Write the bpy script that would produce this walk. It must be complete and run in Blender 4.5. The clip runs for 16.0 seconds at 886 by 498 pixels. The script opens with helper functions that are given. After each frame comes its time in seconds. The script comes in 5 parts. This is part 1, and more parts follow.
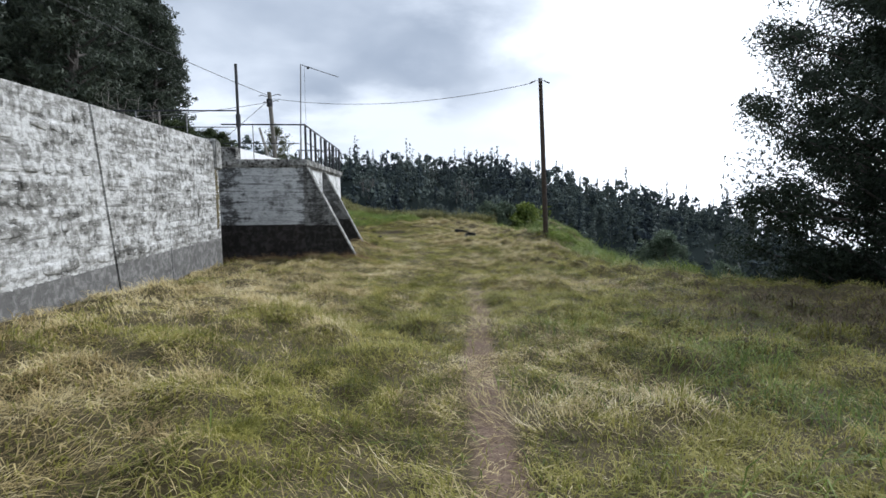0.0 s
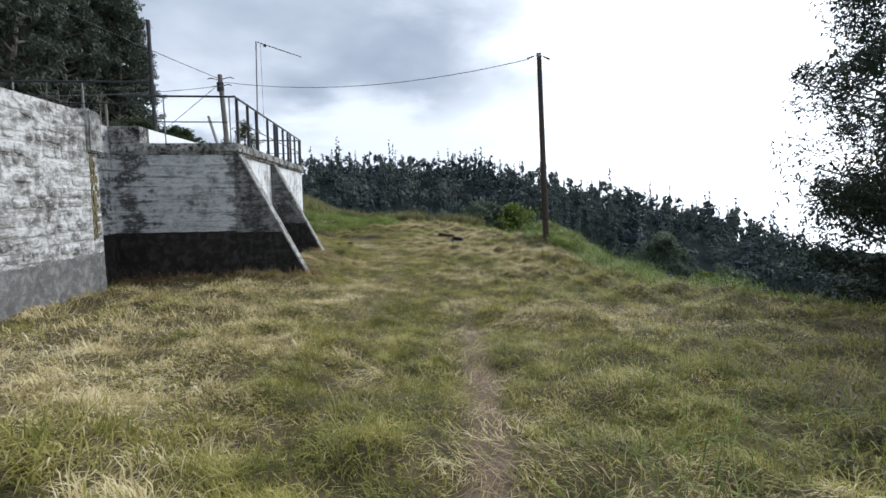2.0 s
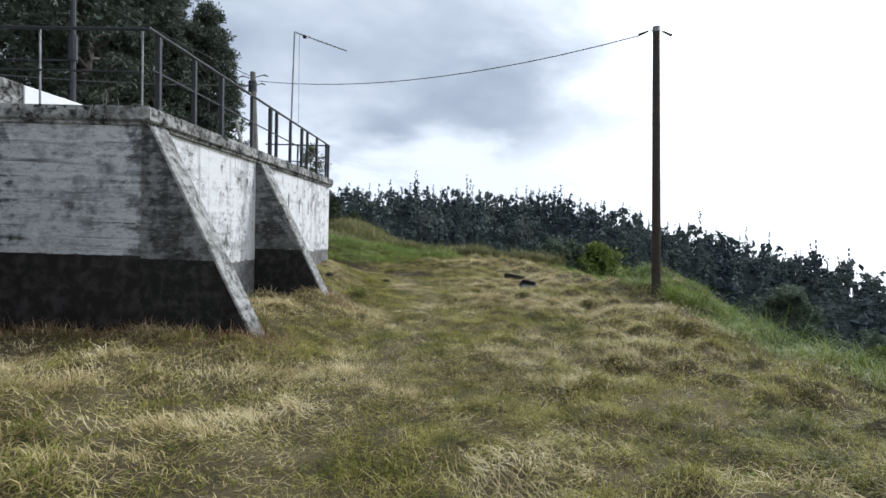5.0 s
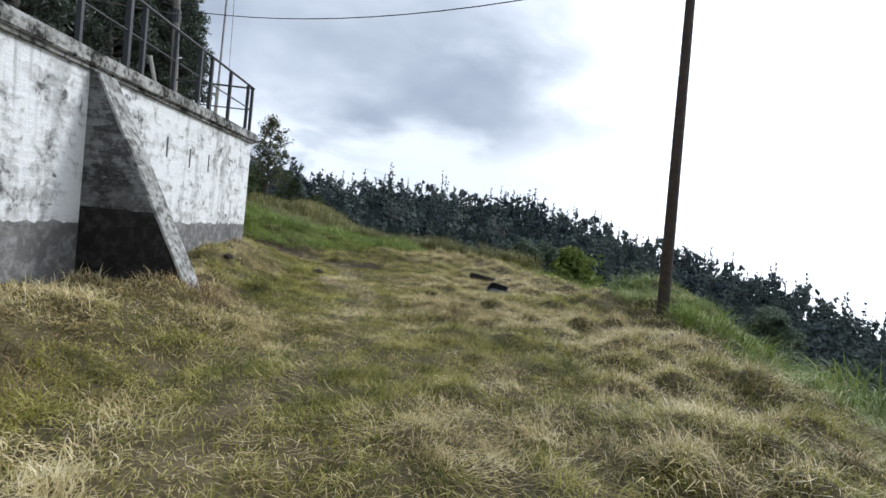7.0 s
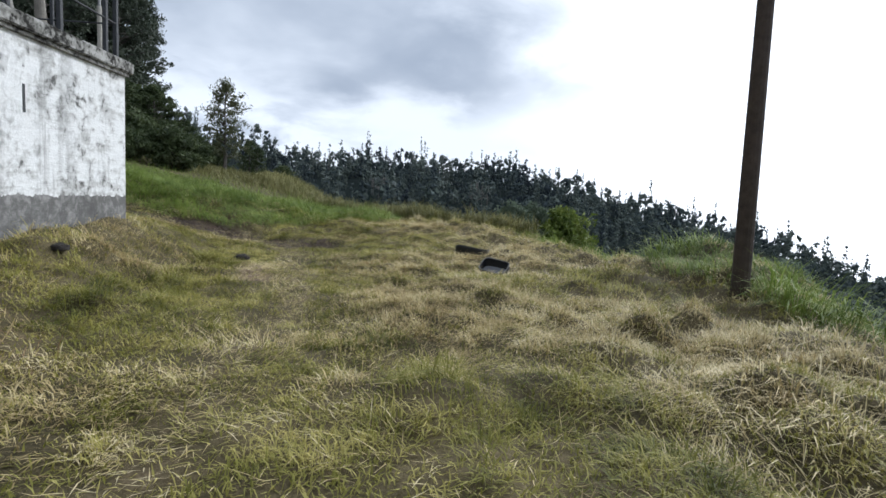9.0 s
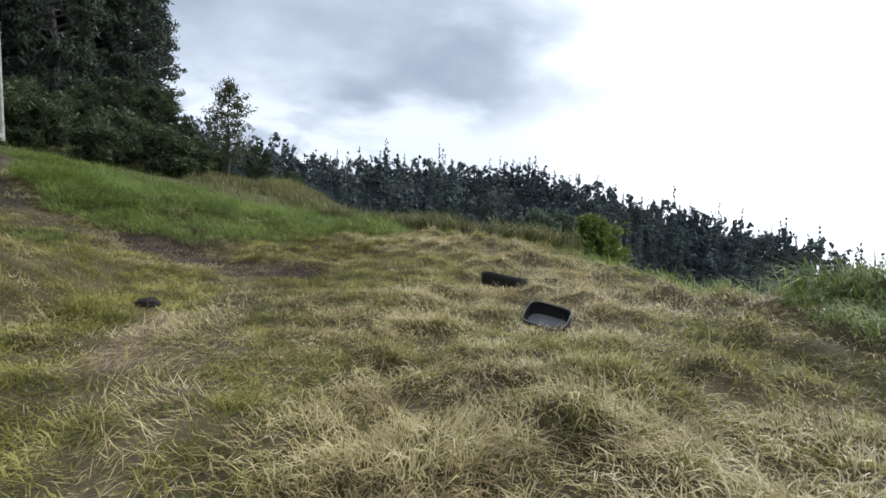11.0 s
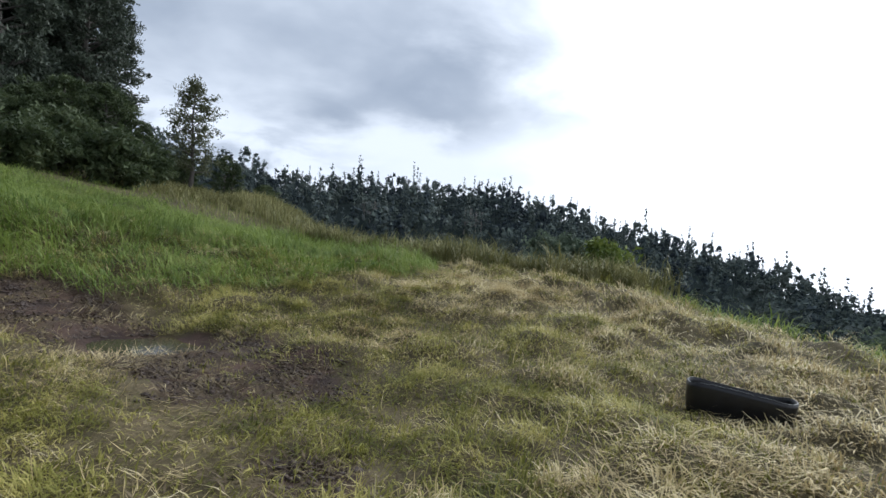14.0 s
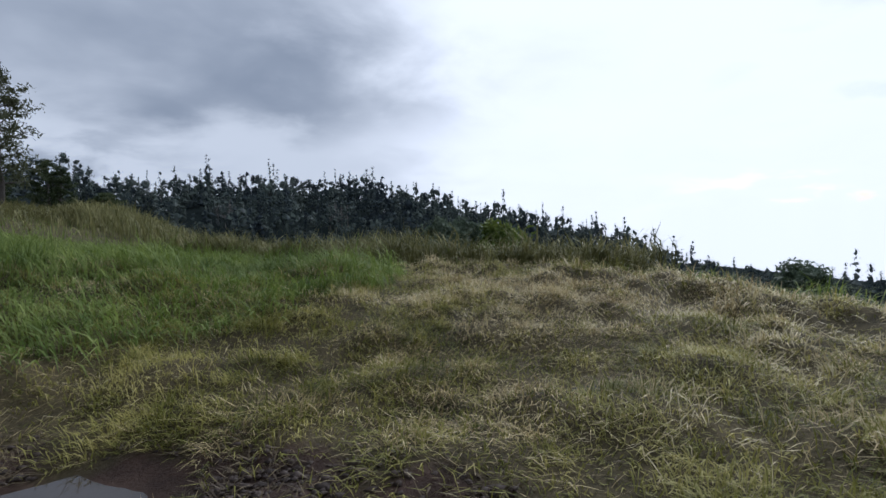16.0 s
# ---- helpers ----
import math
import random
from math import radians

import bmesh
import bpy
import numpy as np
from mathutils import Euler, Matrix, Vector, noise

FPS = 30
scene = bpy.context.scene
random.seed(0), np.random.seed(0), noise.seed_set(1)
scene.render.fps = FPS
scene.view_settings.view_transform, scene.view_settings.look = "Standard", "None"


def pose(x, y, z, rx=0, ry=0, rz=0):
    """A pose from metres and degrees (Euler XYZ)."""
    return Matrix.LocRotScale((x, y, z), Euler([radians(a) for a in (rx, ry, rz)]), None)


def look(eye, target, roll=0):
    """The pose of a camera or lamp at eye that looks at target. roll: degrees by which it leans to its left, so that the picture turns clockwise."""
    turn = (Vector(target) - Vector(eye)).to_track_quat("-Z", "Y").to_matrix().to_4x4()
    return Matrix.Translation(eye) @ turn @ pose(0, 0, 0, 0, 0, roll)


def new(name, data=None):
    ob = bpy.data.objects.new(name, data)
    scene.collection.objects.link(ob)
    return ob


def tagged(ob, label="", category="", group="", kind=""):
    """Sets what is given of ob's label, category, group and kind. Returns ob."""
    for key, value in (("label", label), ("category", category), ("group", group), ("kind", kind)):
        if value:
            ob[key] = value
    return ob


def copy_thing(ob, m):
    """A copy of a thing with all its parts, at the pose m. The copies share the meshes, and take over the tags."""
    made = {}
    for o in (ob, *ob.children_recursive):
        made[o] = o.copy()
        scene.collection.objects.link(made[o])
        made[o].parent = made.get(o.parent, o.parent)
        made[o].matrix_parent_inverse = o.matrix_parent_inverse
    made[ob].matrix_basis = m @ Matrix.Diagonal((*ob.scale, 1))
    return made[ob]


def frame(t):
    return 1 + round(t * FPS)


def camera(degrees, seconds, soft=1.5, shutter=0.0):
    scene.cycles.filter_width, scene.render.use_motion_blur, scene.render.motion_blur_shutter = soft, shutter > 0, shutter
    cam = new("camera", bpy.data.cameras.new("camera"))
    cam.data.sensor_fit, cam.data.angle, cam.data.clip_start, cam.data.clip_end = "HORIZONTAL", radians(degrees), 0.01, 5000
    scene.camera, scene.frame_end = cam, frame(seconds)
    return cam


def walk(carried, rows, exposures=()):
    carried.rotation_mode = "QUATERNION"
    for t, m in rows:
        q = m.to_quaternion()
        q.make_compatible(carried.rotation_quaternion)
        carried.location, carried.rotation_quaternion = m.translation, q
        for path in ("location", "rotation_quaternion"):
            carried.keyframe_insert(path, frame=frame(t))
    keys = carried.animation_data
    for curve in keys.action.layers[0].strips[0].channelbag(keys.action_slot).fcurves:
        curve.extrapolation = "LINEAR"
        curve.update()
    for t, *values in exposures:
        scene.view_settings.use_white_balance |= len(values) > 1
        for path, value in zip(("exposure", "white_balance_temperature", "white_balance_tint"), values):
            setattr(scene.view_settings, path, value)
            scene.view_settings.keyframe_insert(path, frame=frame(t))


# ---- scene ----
cam = camera(80.5, 16.0, 1.55)

PATH = [
    (0, (2.686, -15.868, 1.891), (2.852, -13.887, 1.677), -0.4),
    (0.5, (2.774, -15.013, 1.876), (2.903, -13.025, 1.704), 0.6),
    (1, (2.875, -13.888, 1.823), (3.038, -11.91, 1.575), -1.4),
    (1.5, (3.035, -12.969, 1.757), (3.264, -10.994, 1.54), 0.4),
    (2, (3.112, -12.048, 1.729), (3.338, -10.072, 1.522), -0.7),
    (2.5, (3.259, -11.144, 1.685), (3.413, -9.163, 1.453), 0.1),
    (3, (3.383, -10.211, 1.644), (3.455, -8.223, 1.434), 1.9),
    (3.5, (3.541, -9.265, 1.56), (3.503, -7.31, 1.14), 1.4),
    (4, (3.607, -8.354, 1.599), (3.608, -6.366, 1.381), 1.3),
    (4.5, (3.814, -7.507, 1.531), (3.759, -5.509, 1.459), 0.7),
    (7, (4.412, -3.078, 1.17), (4.466, -1.08, 1.088), 6.2),
    (7.5, (4.512, -2.172, 1.121), (4.501, -0.175, 1.011), 4.3),
    (8, (4.611, -1.217, 1.089), (4.729, 0.767, 0.869), 3.0),
    (8.5, (4.689, -0.315, 1.041), (4.825, 1.666, 0.806), 4.0),
    (9, (4.694, 0.59, 1.001), (4.817, 2.576, 0.801), 3.0),
    (11.5, (4.863, 4.91, 1.03), (4.857, 6.904, 0.867), 2.7),
    (12, (4.719, 5.715, 1.037), (4.4, 7.688, 0.948), 2.0),
    (12.5, (4.452, 6.502, 1.002), (4.157, 8.474, 0.847), 4.9),
    (13, (4.063, 7.256, 1.009), (3.641, 9.209, 0.917), 1.2),
    (13.5, (3.645, 8.001, 1.032), (3.697, 9.999, 0.968), 2.2),
    (14, (3.326, 8.817, 1.045), (3.485, 10.808, 0.945), 3.7),
    (14.5, (3.013, 9.511, 1.026), (3.512, 11.446, 0.937), 3.8),
    (15, (2.649, 10.227, 1.032), (3.251, 12.133, 0.962), 0.1),
    (15.5, (2.247, 10.915, 1.033), (2.899, 12.804, 0.973), 2.6),
    (16, (1.822, 11.526, 0.972), (2.477, 13.411, 0.849), -1.5),
]
EXPOSURES = [(0, 0.0, 6050, 9), (13.5, 0.0, 6050, 9), (14.5, -0.24, 5930, 9), (15.5, -0.52, 5830, 10), (16, -0.68, 5790, 11)]
walk(cam, [(t, look(e, a, r)) for t, e, a, r in PATH], EXPOSURES)

# ---------------------------------------------------------------- light
SUN_AZ, SUN_EL = radians(48), radians(36)
world = bpy.data.worlds.new("sky")
scene.world = world
world.use_nodes = True


class Tree:
    """Short hand for node trees."""

    def __init__(self, tree):
        self.t = tree
        tree.nodes.clear()

    def add(self, kind, **kw):
        n = self.t.nodes.new(kind)
        for k, v in kw.items():
            if k == "op":
                n.operation = v
            elif k == "blend":
                n.blend_type = v
            elif k == "ty":
                n.data_type = v
            elif k == "attr":
                n.attribute_name = v
        return n

    def link(self, a, b):
        self.t.links.new(a, b)

    def val(self, socket, v):
        if isinstance(v, bpy.types.NodeSocket):
            self.link(v, socket)
        elif v is not None:
            socket.default_value = v

    def math(self, op, a, b=None, c=None, clamp=False):
        n = self.add("ShaderNodeMath", op=op)
        n.use_clamp = clamp
        self.val(n.inputs[0], a), self.val(n.inputs[1], b), self.val(n.inputs[2], c)
        return n.outputs[0]

    def mix(self, f, a, b, blend="MIX"):
        n = self.add("ShaderNodeMix", ty="RGBA", blend=blend)
        self.val(n.inputs[0], f), self.val(n.inputs[6], a), self.val(n.inputs[7], b)
        return n.outputs[2]

    def noise(self, vec, scale, detail=4.0, rough=0.55, dist=0.0):
        n = self.add("ShaderNodeTexNoise")
        self.val(n.inputs["Vector"], vec)
        n.inputs["Scale"].default_value, n.inputs["Detail"].default_value = scale, detail
        n.inputs["Roughness"].default_value, n.inputs["Distortion"].default_value = rough, dist
        return n.outputs[0]

    def ramp(self, f, stops):
        n = self.add("ShaderNodeValToRGB")
        e = n.color_ramp.elements
        while len(e) < len(stops):
            e.new(0.5)
        for el, (p, c) in zip(e, stops):
            el.position = p
            el.color = (*c, 1) if len(c) == 3 else c
        self.val(n.inputs[0], f)
        return n.outputs[0]

    def step(self, v, lo, hi):
        n = self.add("ShaderNodeMapRange")
        n.interpolation_type = "SMOOTHSTEP"
        self.val(n.inputs[0], v)
        n.inputs[1].default_value, n.inputs[2].default_value = lo, hi
        return n.outputs[0]


def build_sky():
    w = Tree(world.node_tree)
    coord = w.add("ShaderNodeTexCoord").outputs["Generated"]
    sep = w.add("ShaderNodeSeparateXYZ")
    w.link(coord, sep.inputs[0])
    x, y, z = sep.outputs
    sky = w.add("ShaderNodeTexSky")
    sky.sky_type, sky.sun_disc = "NISHITA", False
    sky.sun_elevation, sky.sun_rotation = SUN_EL, SUN_AZ
    # cloud deck seen in perspective
    den = w.math("ADD", w.math("MAXIMUM", z, 0.0), 0.27)
    comb = w.add("ShaderNodeCombineXYZ")
    w.link(w.math("DIVIDE", x, den), comb.inputs[0])
    w.link(w.math("DIVIDE", y, den), comb.inputs[1])
    flat = comb.outputs[0]
    big = w.noise(flat, 0.8, 5, 0.5, 0.2)
    fine = w.noise(flat, 2.4, 6, 0.52, 0.25)
    # brightness round the veiled sun
    sun_dir = (math.sin(SUN_AZ) * math.cos(SUN_EL), math.cos(SUN_AZ) * math.cos(SUN_EL), math.sin(SUN_EL))
    dot = w.add("ShaderNodeVectorMath", op="DOT_PRODUCT")
    w.link(coord, dot.inputs[0])
    dot.inputs[1].default_value = sun_dir
    glow = w.step(w.math("ADD", dot.outputs["Value"], w.math("MULTIPLY", w.math("SUBTRACT", fine, 0.5), 0.40)), 0.68, 0.99)
    # bright band over the horizon under the dark deck
    deck = w.step(w.math("ADD", z, w.math("MULTIPLY", w.math("SUBTRACT", fine, 0.5), 0.16)), 0.12, 0.20)
    dark = w.math("MULTIPLY", deck, w.step(w.math("ADD", w.math("MULTIPLY", big, 0.78), w.math("MULTIPLY", fine, 0.22)), 0.28, 0.62))
    low = w.math("MULTIPLY", w.step(x, 0.05, -0.40), w.step(fine, 0.42, 0.62))
    dark = w.math("MAXIMUM", dark, w.math("MULTIPLY", low, 0.75))
    dark = w.math("MULTIPLY", dark, w.math("SUBTRACT", 1.0, glow), clamp=True)
    dark = w.math("MULTIPLY", dark, w.math("SUBTRACT", 1.0, w.step(w.math("ADD", x, w.math("MULTIPLY", w.math("SUBTRACT", fine, 0.5), 0.3)), 0.28, 0.60)))
    bright = w.mix(w.step(w.math("ADD", x, w.math("MULTIPLY", w.math("SUBTRACT", fine, 0.5), 0.25)), 0.10, 0.45), (0.98, 1.03, 1.11, 1), (1.52, 1.56, 1.64, 1))
    cloud = w.mix(dark, bright, (0.42, 0.48, 0.58, 1))
    cloud = w.mix(w.math("MULTIPLY", glow, 0.75), cloud, (1.62, 1.66, 1.74, 1))
    # gaps of blue to the far side of the sun
    gap = w.math("MULTIPLY", w.step(x, 0.62, 0.80), w.step(fine, 0.52, 0.66))
    scaled = w.mix(1.0, sky.outputs[0], (0.13, 0.13, 0.13, 1), "MULTIPLY")
    col = w.mix(w.math("MULTIPLY", gap, 0.5), cloud, scaled)
    # the dark underside of the sky dome below the horizon
    col = w.mix(w.step(z, -0.16, -0.30), col, (0.25, 0.27, 0.28, 1))
    bg = w.add("ShaderNodeBackground")
    w.link(col, bg.inputs[0])
    bg.inputs[1].default_value = 1.0
    out = w.add("ShaderNodeOutputWorld")
    w.link(bg.outputs[0], out.inputs[0])


build_sky()
sun = new("sun", bpy.data.lights.new("sun", "SUN"))
sun.data.energy, sun.data.angle, sun.data.color = 2.55, radians(14), (1.0, 0.98, 0.95)
sun.matrix_world = look((math.sin(SUN_AZ) * math.cos(SUN_EL) * 50, math.cos(SUN_AZ) * math.cos(SUN_EL) * 50, math.sin(SUN_EL) * 50), (0, 0, 0))

# ---------------------------------------------------------------- materials


def material(name):
    m = bpy.data.materials.new(name)
    m.use_nodes = True
    t = Tree(m.node_tree)
    b = t.add("ShaderNodeBsdfPrincipled")
    o = t.add("ShaderNodeOutputMaterial")
    t.link(b.outputs[0], o.inputs[0])
    return m, t, b


def position(t):
    return t.add("ShaderNodeNewGeometry").outputs["Position"]


def bump(t, b, height, dist, strength=1.0):
    n = t.add("ShaderNodeBump")
    n.inputs["Strength"].default_value, n.inputs["Distance"].default_value = strength, dist
    t.link(height, n.inputs["Height"])
    t.link(n.outputs[0], b.inputs["Normal"])


def plain(name, c, rough=0.6, metal=0.0, scale=6.0, vary=0.35, relief=0.003):
    m, t, b = material(name)
    p = position(t)
    n = t.noise(p, scale, 6)
    n2 = t.noise(p, scale * 9, 3)
    f = t.math("ADD", t.math("MULTIPLY", n, 0.65), t.math("MULTIPLY", n2, 0.35))
    lo, hi = [v * (1 - vary) for v in c], [min(1, v * (1 + vary)) for v in c]
    t.link(t.ramp(f, [(0.3, lo), (0.7, hi)]), b.inputs["Base Color"])
    b.inputs["Roughness"].default_value, b.inputs["Metallic"].default_value = rough, metal
    bump(t, b, n2, relief)
    return m


def whitewash(name, top, dirt, stain, split, band, rough_edge=0.05, amount=0.5, scale=1.0, streak=True, broad=0.0, boards=False, mould=()):
    """Weathered paint: a light upper field with lichen and soot, over a dark painted band below the height 'split'."""
    m, t, b = material(name)
    p = position(t)
    sep = t.add("ShaderNodeSeparateXYZ")
    t.link(p, sep.inputs[0])
    big = t.noise(p, 0.9 * scale, 6, 0.65, 0.6)
    mid = t.noise(p, 4.5 * scale, 7, 0.65, 0.4)
    fine = t.noise(p, 26 * scale, 5, 0.6)
    stretch = t.add("ShaderNodeMapping")
    t.link(p, stretch.inputs[0])
    stretch.inputs["Scale"].default_value = (1.4, 1.4, 9.0)
    course = t.noise(stretch.outputs[0], 0.9, 5, 0.6, 0.3)
    mixv = t.math("ADD", t.math("MULTIPLY", big, 0.40), t.math("ADD", t.math("MULTIPLY", mid, 0.34), t.math("MULTIPLY", course, 0.26)))
    if boards:
        mixv = t.math("ADD", t.math("MULTIPLY", big, 0.25), t.math("ADD", t.math("MULTIPLY", mid, 0.40), t.math("MULTIPLY", course, 0.35)))
    worn = t.step(mixv, amount, amount + 0.10)
    col = t.mix(t.step(fine, 0.3, 0.75), [v * 0.86 for v in top] + [1], [*top, 1])
    col = t.mix(t.math("MULTIPLY", worn, 0.85), col, [*dirt, 1])
    deep = mixv if boards else t.math("ADD", t.math("MULTIPLY", mid, 0.55), t.math("MULTIPLY", big, 0.45))
    col = t.mix(t.step(deep, amount + 0.075, amount + 0.16), col, [*stain, 1])
    if streak:
        drip = t.add("ShaderNodeMapping")
        t.link(p, drip.inputs[0])
        drip.inputs["Scale"].default_value = (7.0, 7.0, 0.35)
        d = t.noise(drip.outputs[0], 1.0, 4, 0.6)
        col = t.mix(t.math("MULTIPLY", t.step(d, 0.58, 0.74), 0.55), col, [v * 0.6 for v in dirt] + [1])
    if broad:
        run = t.add("ShaderNodeMapping")
        t.link(p, run.inputs[0])
        run.inputs["Scale"].default_value = (0.75, 0.75, 1.3) if boards else (1.5, 1.5, 0.16)
        d = t.math("ADD", t.math("MULTIPLY", t.noise(run.outputs[0], 1.0, 5, 0.65, 0.5), 0.75), t.math("MULTIPLY", mid, 0.25))
        col = t.mix(t.math("MULTIPLY", t.step(d, 0.50, 0.60), broad), col, [*stain, 1])
    if boards:
        line = t.add("ShaderNodeMapping")
        t.link(p, line.inputs[0])
        line.inputs["Scale"].default_value = (0.55, 0.55, 13.0)
        d = t.noise(line.outputs[0], 1.0, 4, 0.6, 0.2)
        col = t.mix(t.math("MULTIPLY", t.step(d, 0.53, 0.66), 0.7), col, [*dirt, 1])
        col = t.mix(t.math("MULTIPLY", t.step(d, 0.62, 0.70), 0.7), col, [*stain, 1])
    for cx, rx, k in mould:
        # black mould where water has run for years, ragged across the boards
        away = t.math("ABSOLUTE", t.math("DIVIDE", t.math("SUBTRACT", sep.outputs[0], cx), rx))
        f = t.math("ADD", t.math("MULTIPLY", mid, 0.5), t.math("MULTIPLY", course, 0.5))
        f = t.math("ADD", t.math("SUBTRACT", f, t.math("MULTIPLY", away, 0.16)), t.math("MULTIPLY", t.math("SUBTRACT", big, 0.5), 0.35))
        col = t.mix(t.math("MULTIPLY", t.step(f, 0.36, 0.50), k), col, [*stain, 1])
    # small flakes where the paint has come away
    if boards:
        flat = t.add("ShaderNodeMapping")
        t.link(p, flat.inputs[0])
        flat.inputs["Scale"].default_value = (1.0, 1.0, 2.2)
        fl = t.noise(flat.outputs[0], 9.0, 5, 0.62, 0.3)
        col = t.mix(t.math("MULTIPLY", t.step(fl, 0.54, 0.62), 0.6), col, [*dirt, 1])
        col = t.mix(t.math("MULTIPLY", t.step(fl, 0.44, 0.36), 0.45), col, [min(1, v * 1.25) for v in top] + [1])
    edge = t.math("ADD", split, t.math("MULTIPLY", t.math("SUBTRACT", mid, 0.5), rough_edge * 4))
    low = t.math("MULTIPLY", t.math("LESS_THAN", sep.outputs[2], edge), 1.0)
    bandc = t.mix(t.step(mid, 0.42, 0.68), [*band, 1], [v * 1.9 + 0.012 for v in band] + [1])
    bandc = t.mix(t.math("MULTIPLY", t.step(big, 0.52, 0.7), 0.5), bandc, [v * 0.45 for v in band] + [1])
    col = t.mix(low, col, bandc)
    t.link(col, b.inputs["Base Color"])
    b.inputs["Roughness"].default_value, b.inputs["Specular IOR Level"].default_value = 0.92, 0.15
    h = t.math("ADD", t.math("MULTIPLY", mid, 0.7), t.math("MULTIPLY", fine, 0.3))
    bump(t, b, t.math("ADD", h, t.math("MULTIPLY", course, 0.8)), 0.02, 0.8)
    return m


M_WALL = whitewash("wall_limewash", (0.62, 0.62, 0.61), (0.21, 0.205, 0.19), (0.07, 0.068, 0.062), 0.80, (0.125, 0.122, 0.118), 0.03, 0.437, 1.7, True, 0.0, True)
# base tones: buttresses darkest, front wall mid grey, side wall lightest
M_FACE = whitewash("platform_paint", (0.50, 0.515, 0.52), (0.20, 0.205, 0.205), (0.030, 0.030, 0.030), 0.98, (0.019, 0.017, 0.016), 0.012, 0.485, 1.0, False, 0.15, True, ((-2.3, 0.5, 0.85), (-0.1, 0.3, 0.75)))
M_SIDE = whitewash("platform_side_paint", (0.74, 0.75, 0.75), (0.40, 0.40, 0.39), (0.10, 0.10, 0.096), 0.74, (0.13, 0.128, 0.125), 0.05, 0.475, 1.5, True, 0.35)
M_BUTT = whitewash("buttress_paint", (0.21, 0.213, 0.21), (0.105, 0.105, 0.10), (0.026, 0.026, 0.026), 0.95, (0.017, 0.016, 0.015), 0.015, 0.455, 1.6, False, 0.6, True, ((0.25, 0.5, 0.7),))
M_CREST = whitewash("buttress_crest_cement", (0.40, 0.40, 0.385), (0.17, 0.167, 0.155), (0.07, 0.068, 0.062), -9.0, (0.1, 0.1, 0.1), 0.02, 0.43, 2.6)
M_COPE = whitewash("coping_cement", (0.40, 0.398, 0.38), (0.12, 0.118, 0.108), (0.022, 0.021, 0.019), -9.0, (0.1, 0.1, 0.1), 0.02, 0.425, 2.6, False)
M_WHITE = plain("white_parapet_paint", (0.74, 0.75, 0.75), 0.8, 0, 3.0, 0.12)
M_RAIL = plain("dark_rail_paint", (0.028, 0.030, 0.034), 0.55, 0.3, 20, 0.4)
M_RUST = plain("pale_galvanised_steel", (0.26, 0.26, 0.26), 0.5, 0.7, 20, 0.3)
M_POLE = plain("creosoted_pole_wood", (0.062, 0.045, 0.036), 0.85, 0, 9, 0.45, 0.006)
M_GREYWOOD = plain("weathered_grey_wood", (0.33, 0.315, 0.28), 0.85, 0, 8, 0.3, 0.005)
M_POLEGREY = plain("weathered_pole_wood", (0.17, 0.157, 0.136), 0.88, 0, 8, 0.4, 0.006)
M_CABLE = plain("black_cable", (0.02, 0.02, 0.022), 0.6)
M_INSUL = plain("brown_insulator", (0.05, 0.035, 0.03), 0.35)
M_PLASTIC = plain("black_plastic", (0.011, 0.011, 0.013), 0.38, 0, 14, 0.35, 0.001)
M_PLASTIC_EDGE = plain("scuffed_plastic_rim", (0.17, 0.17, 0.175), 0.5, 0, 14, 0.3, 0.001)
M_TRAY_WATER = plain("tray_water_painted_sheen", (0.19, 0.19, 0.195), 0.25, 0, 10, 0.2, 0.001)
M_DUNG = plain("dried_dung", (0.028, 0.022, 0.018), 0.9, 0, 18, 0.5, 0.02)
M_MUD = plain("trodden_mud", (0.055, 0.036, 0.027), 0.7, 0, 14, 0.5, 0.004)
M_BARK = plain("tree_bark", (0.085, 0.075, 0.066), 0.9, 0, 7, 0.45, 0.02)
M_PALEBARK = plain("bare_pale_bark", (0.22, 0.20, 0.18), 0.9, 0, 7, 0.35, 0.01)
M_SIGN = plain("sign_white", (0.62, 0.64, 0.66), 0.5, 0, 8, 0.1, 0.0005)
M_SIGNRED = plain("sign_blue_grey", (0.18, 0.25, 0.33), 0.5, 0, 8, 0.15, 0.0005)
M_LICHEN = plain("ochre_lichen", (0.15, 0.125, 0.062), 0.95, 0, 9, 0.5, 0.01)


def leafy(name, a, b_, c, trans=0.25, noise_scale=0.25, sheen=0.25):
    """Blades or leaves: three tones, picked per piece and in patches."""
    m, t, b = material(name)
    g = t.add("ShaderNodeNewGeometry")
    patch = t.noise(g.outputs["Position"], noise_scale, 4, 0.6)
    knot = t.noise(g.outputs["Position"], noise_scale * 6, 3, 0.5)
    f = t.math("ADD", t.math("MULTIPLY", g.outputs["Random Per Island"], 0.34), t.math("ADD", t.math("MULTIPLY", t.step(patch, 0.32, 0.68), 0.28), t.math("MULTIPLY", t.step(knot, 0.34, 0.66), 0.38)))
    t.link(t.ramp(f, [(0.12, a), (0.5, b_), (0.9, c)]), b.inputs["Base Color"])
    b.inputs["Roughness"].default_value = 0.6
    b.inputs["Specular IOR Level"].default_value = sheen
    if trans:
        tr = t.add("ShaderNodeBsdfTranslucent")
        t.link(t.ramp(f, [(0.12, a), (0.5, b_), (0.9, c)]), tr.inputs[0])
        mx = t.add("ShaderNodeMixShader")
        mx.inputs[0].default_value = trans
        t.link(b.outputs[0], mx.inputs[1])
        t.link(tr.outputs[0], mx.inputs[2])
        out = [n for n in t.t.nodes if n.bl_idname == "ShaderNodeOutputMaterial"][0]
        t.link(mx.outputs[0], out.inputs[0])
    return m


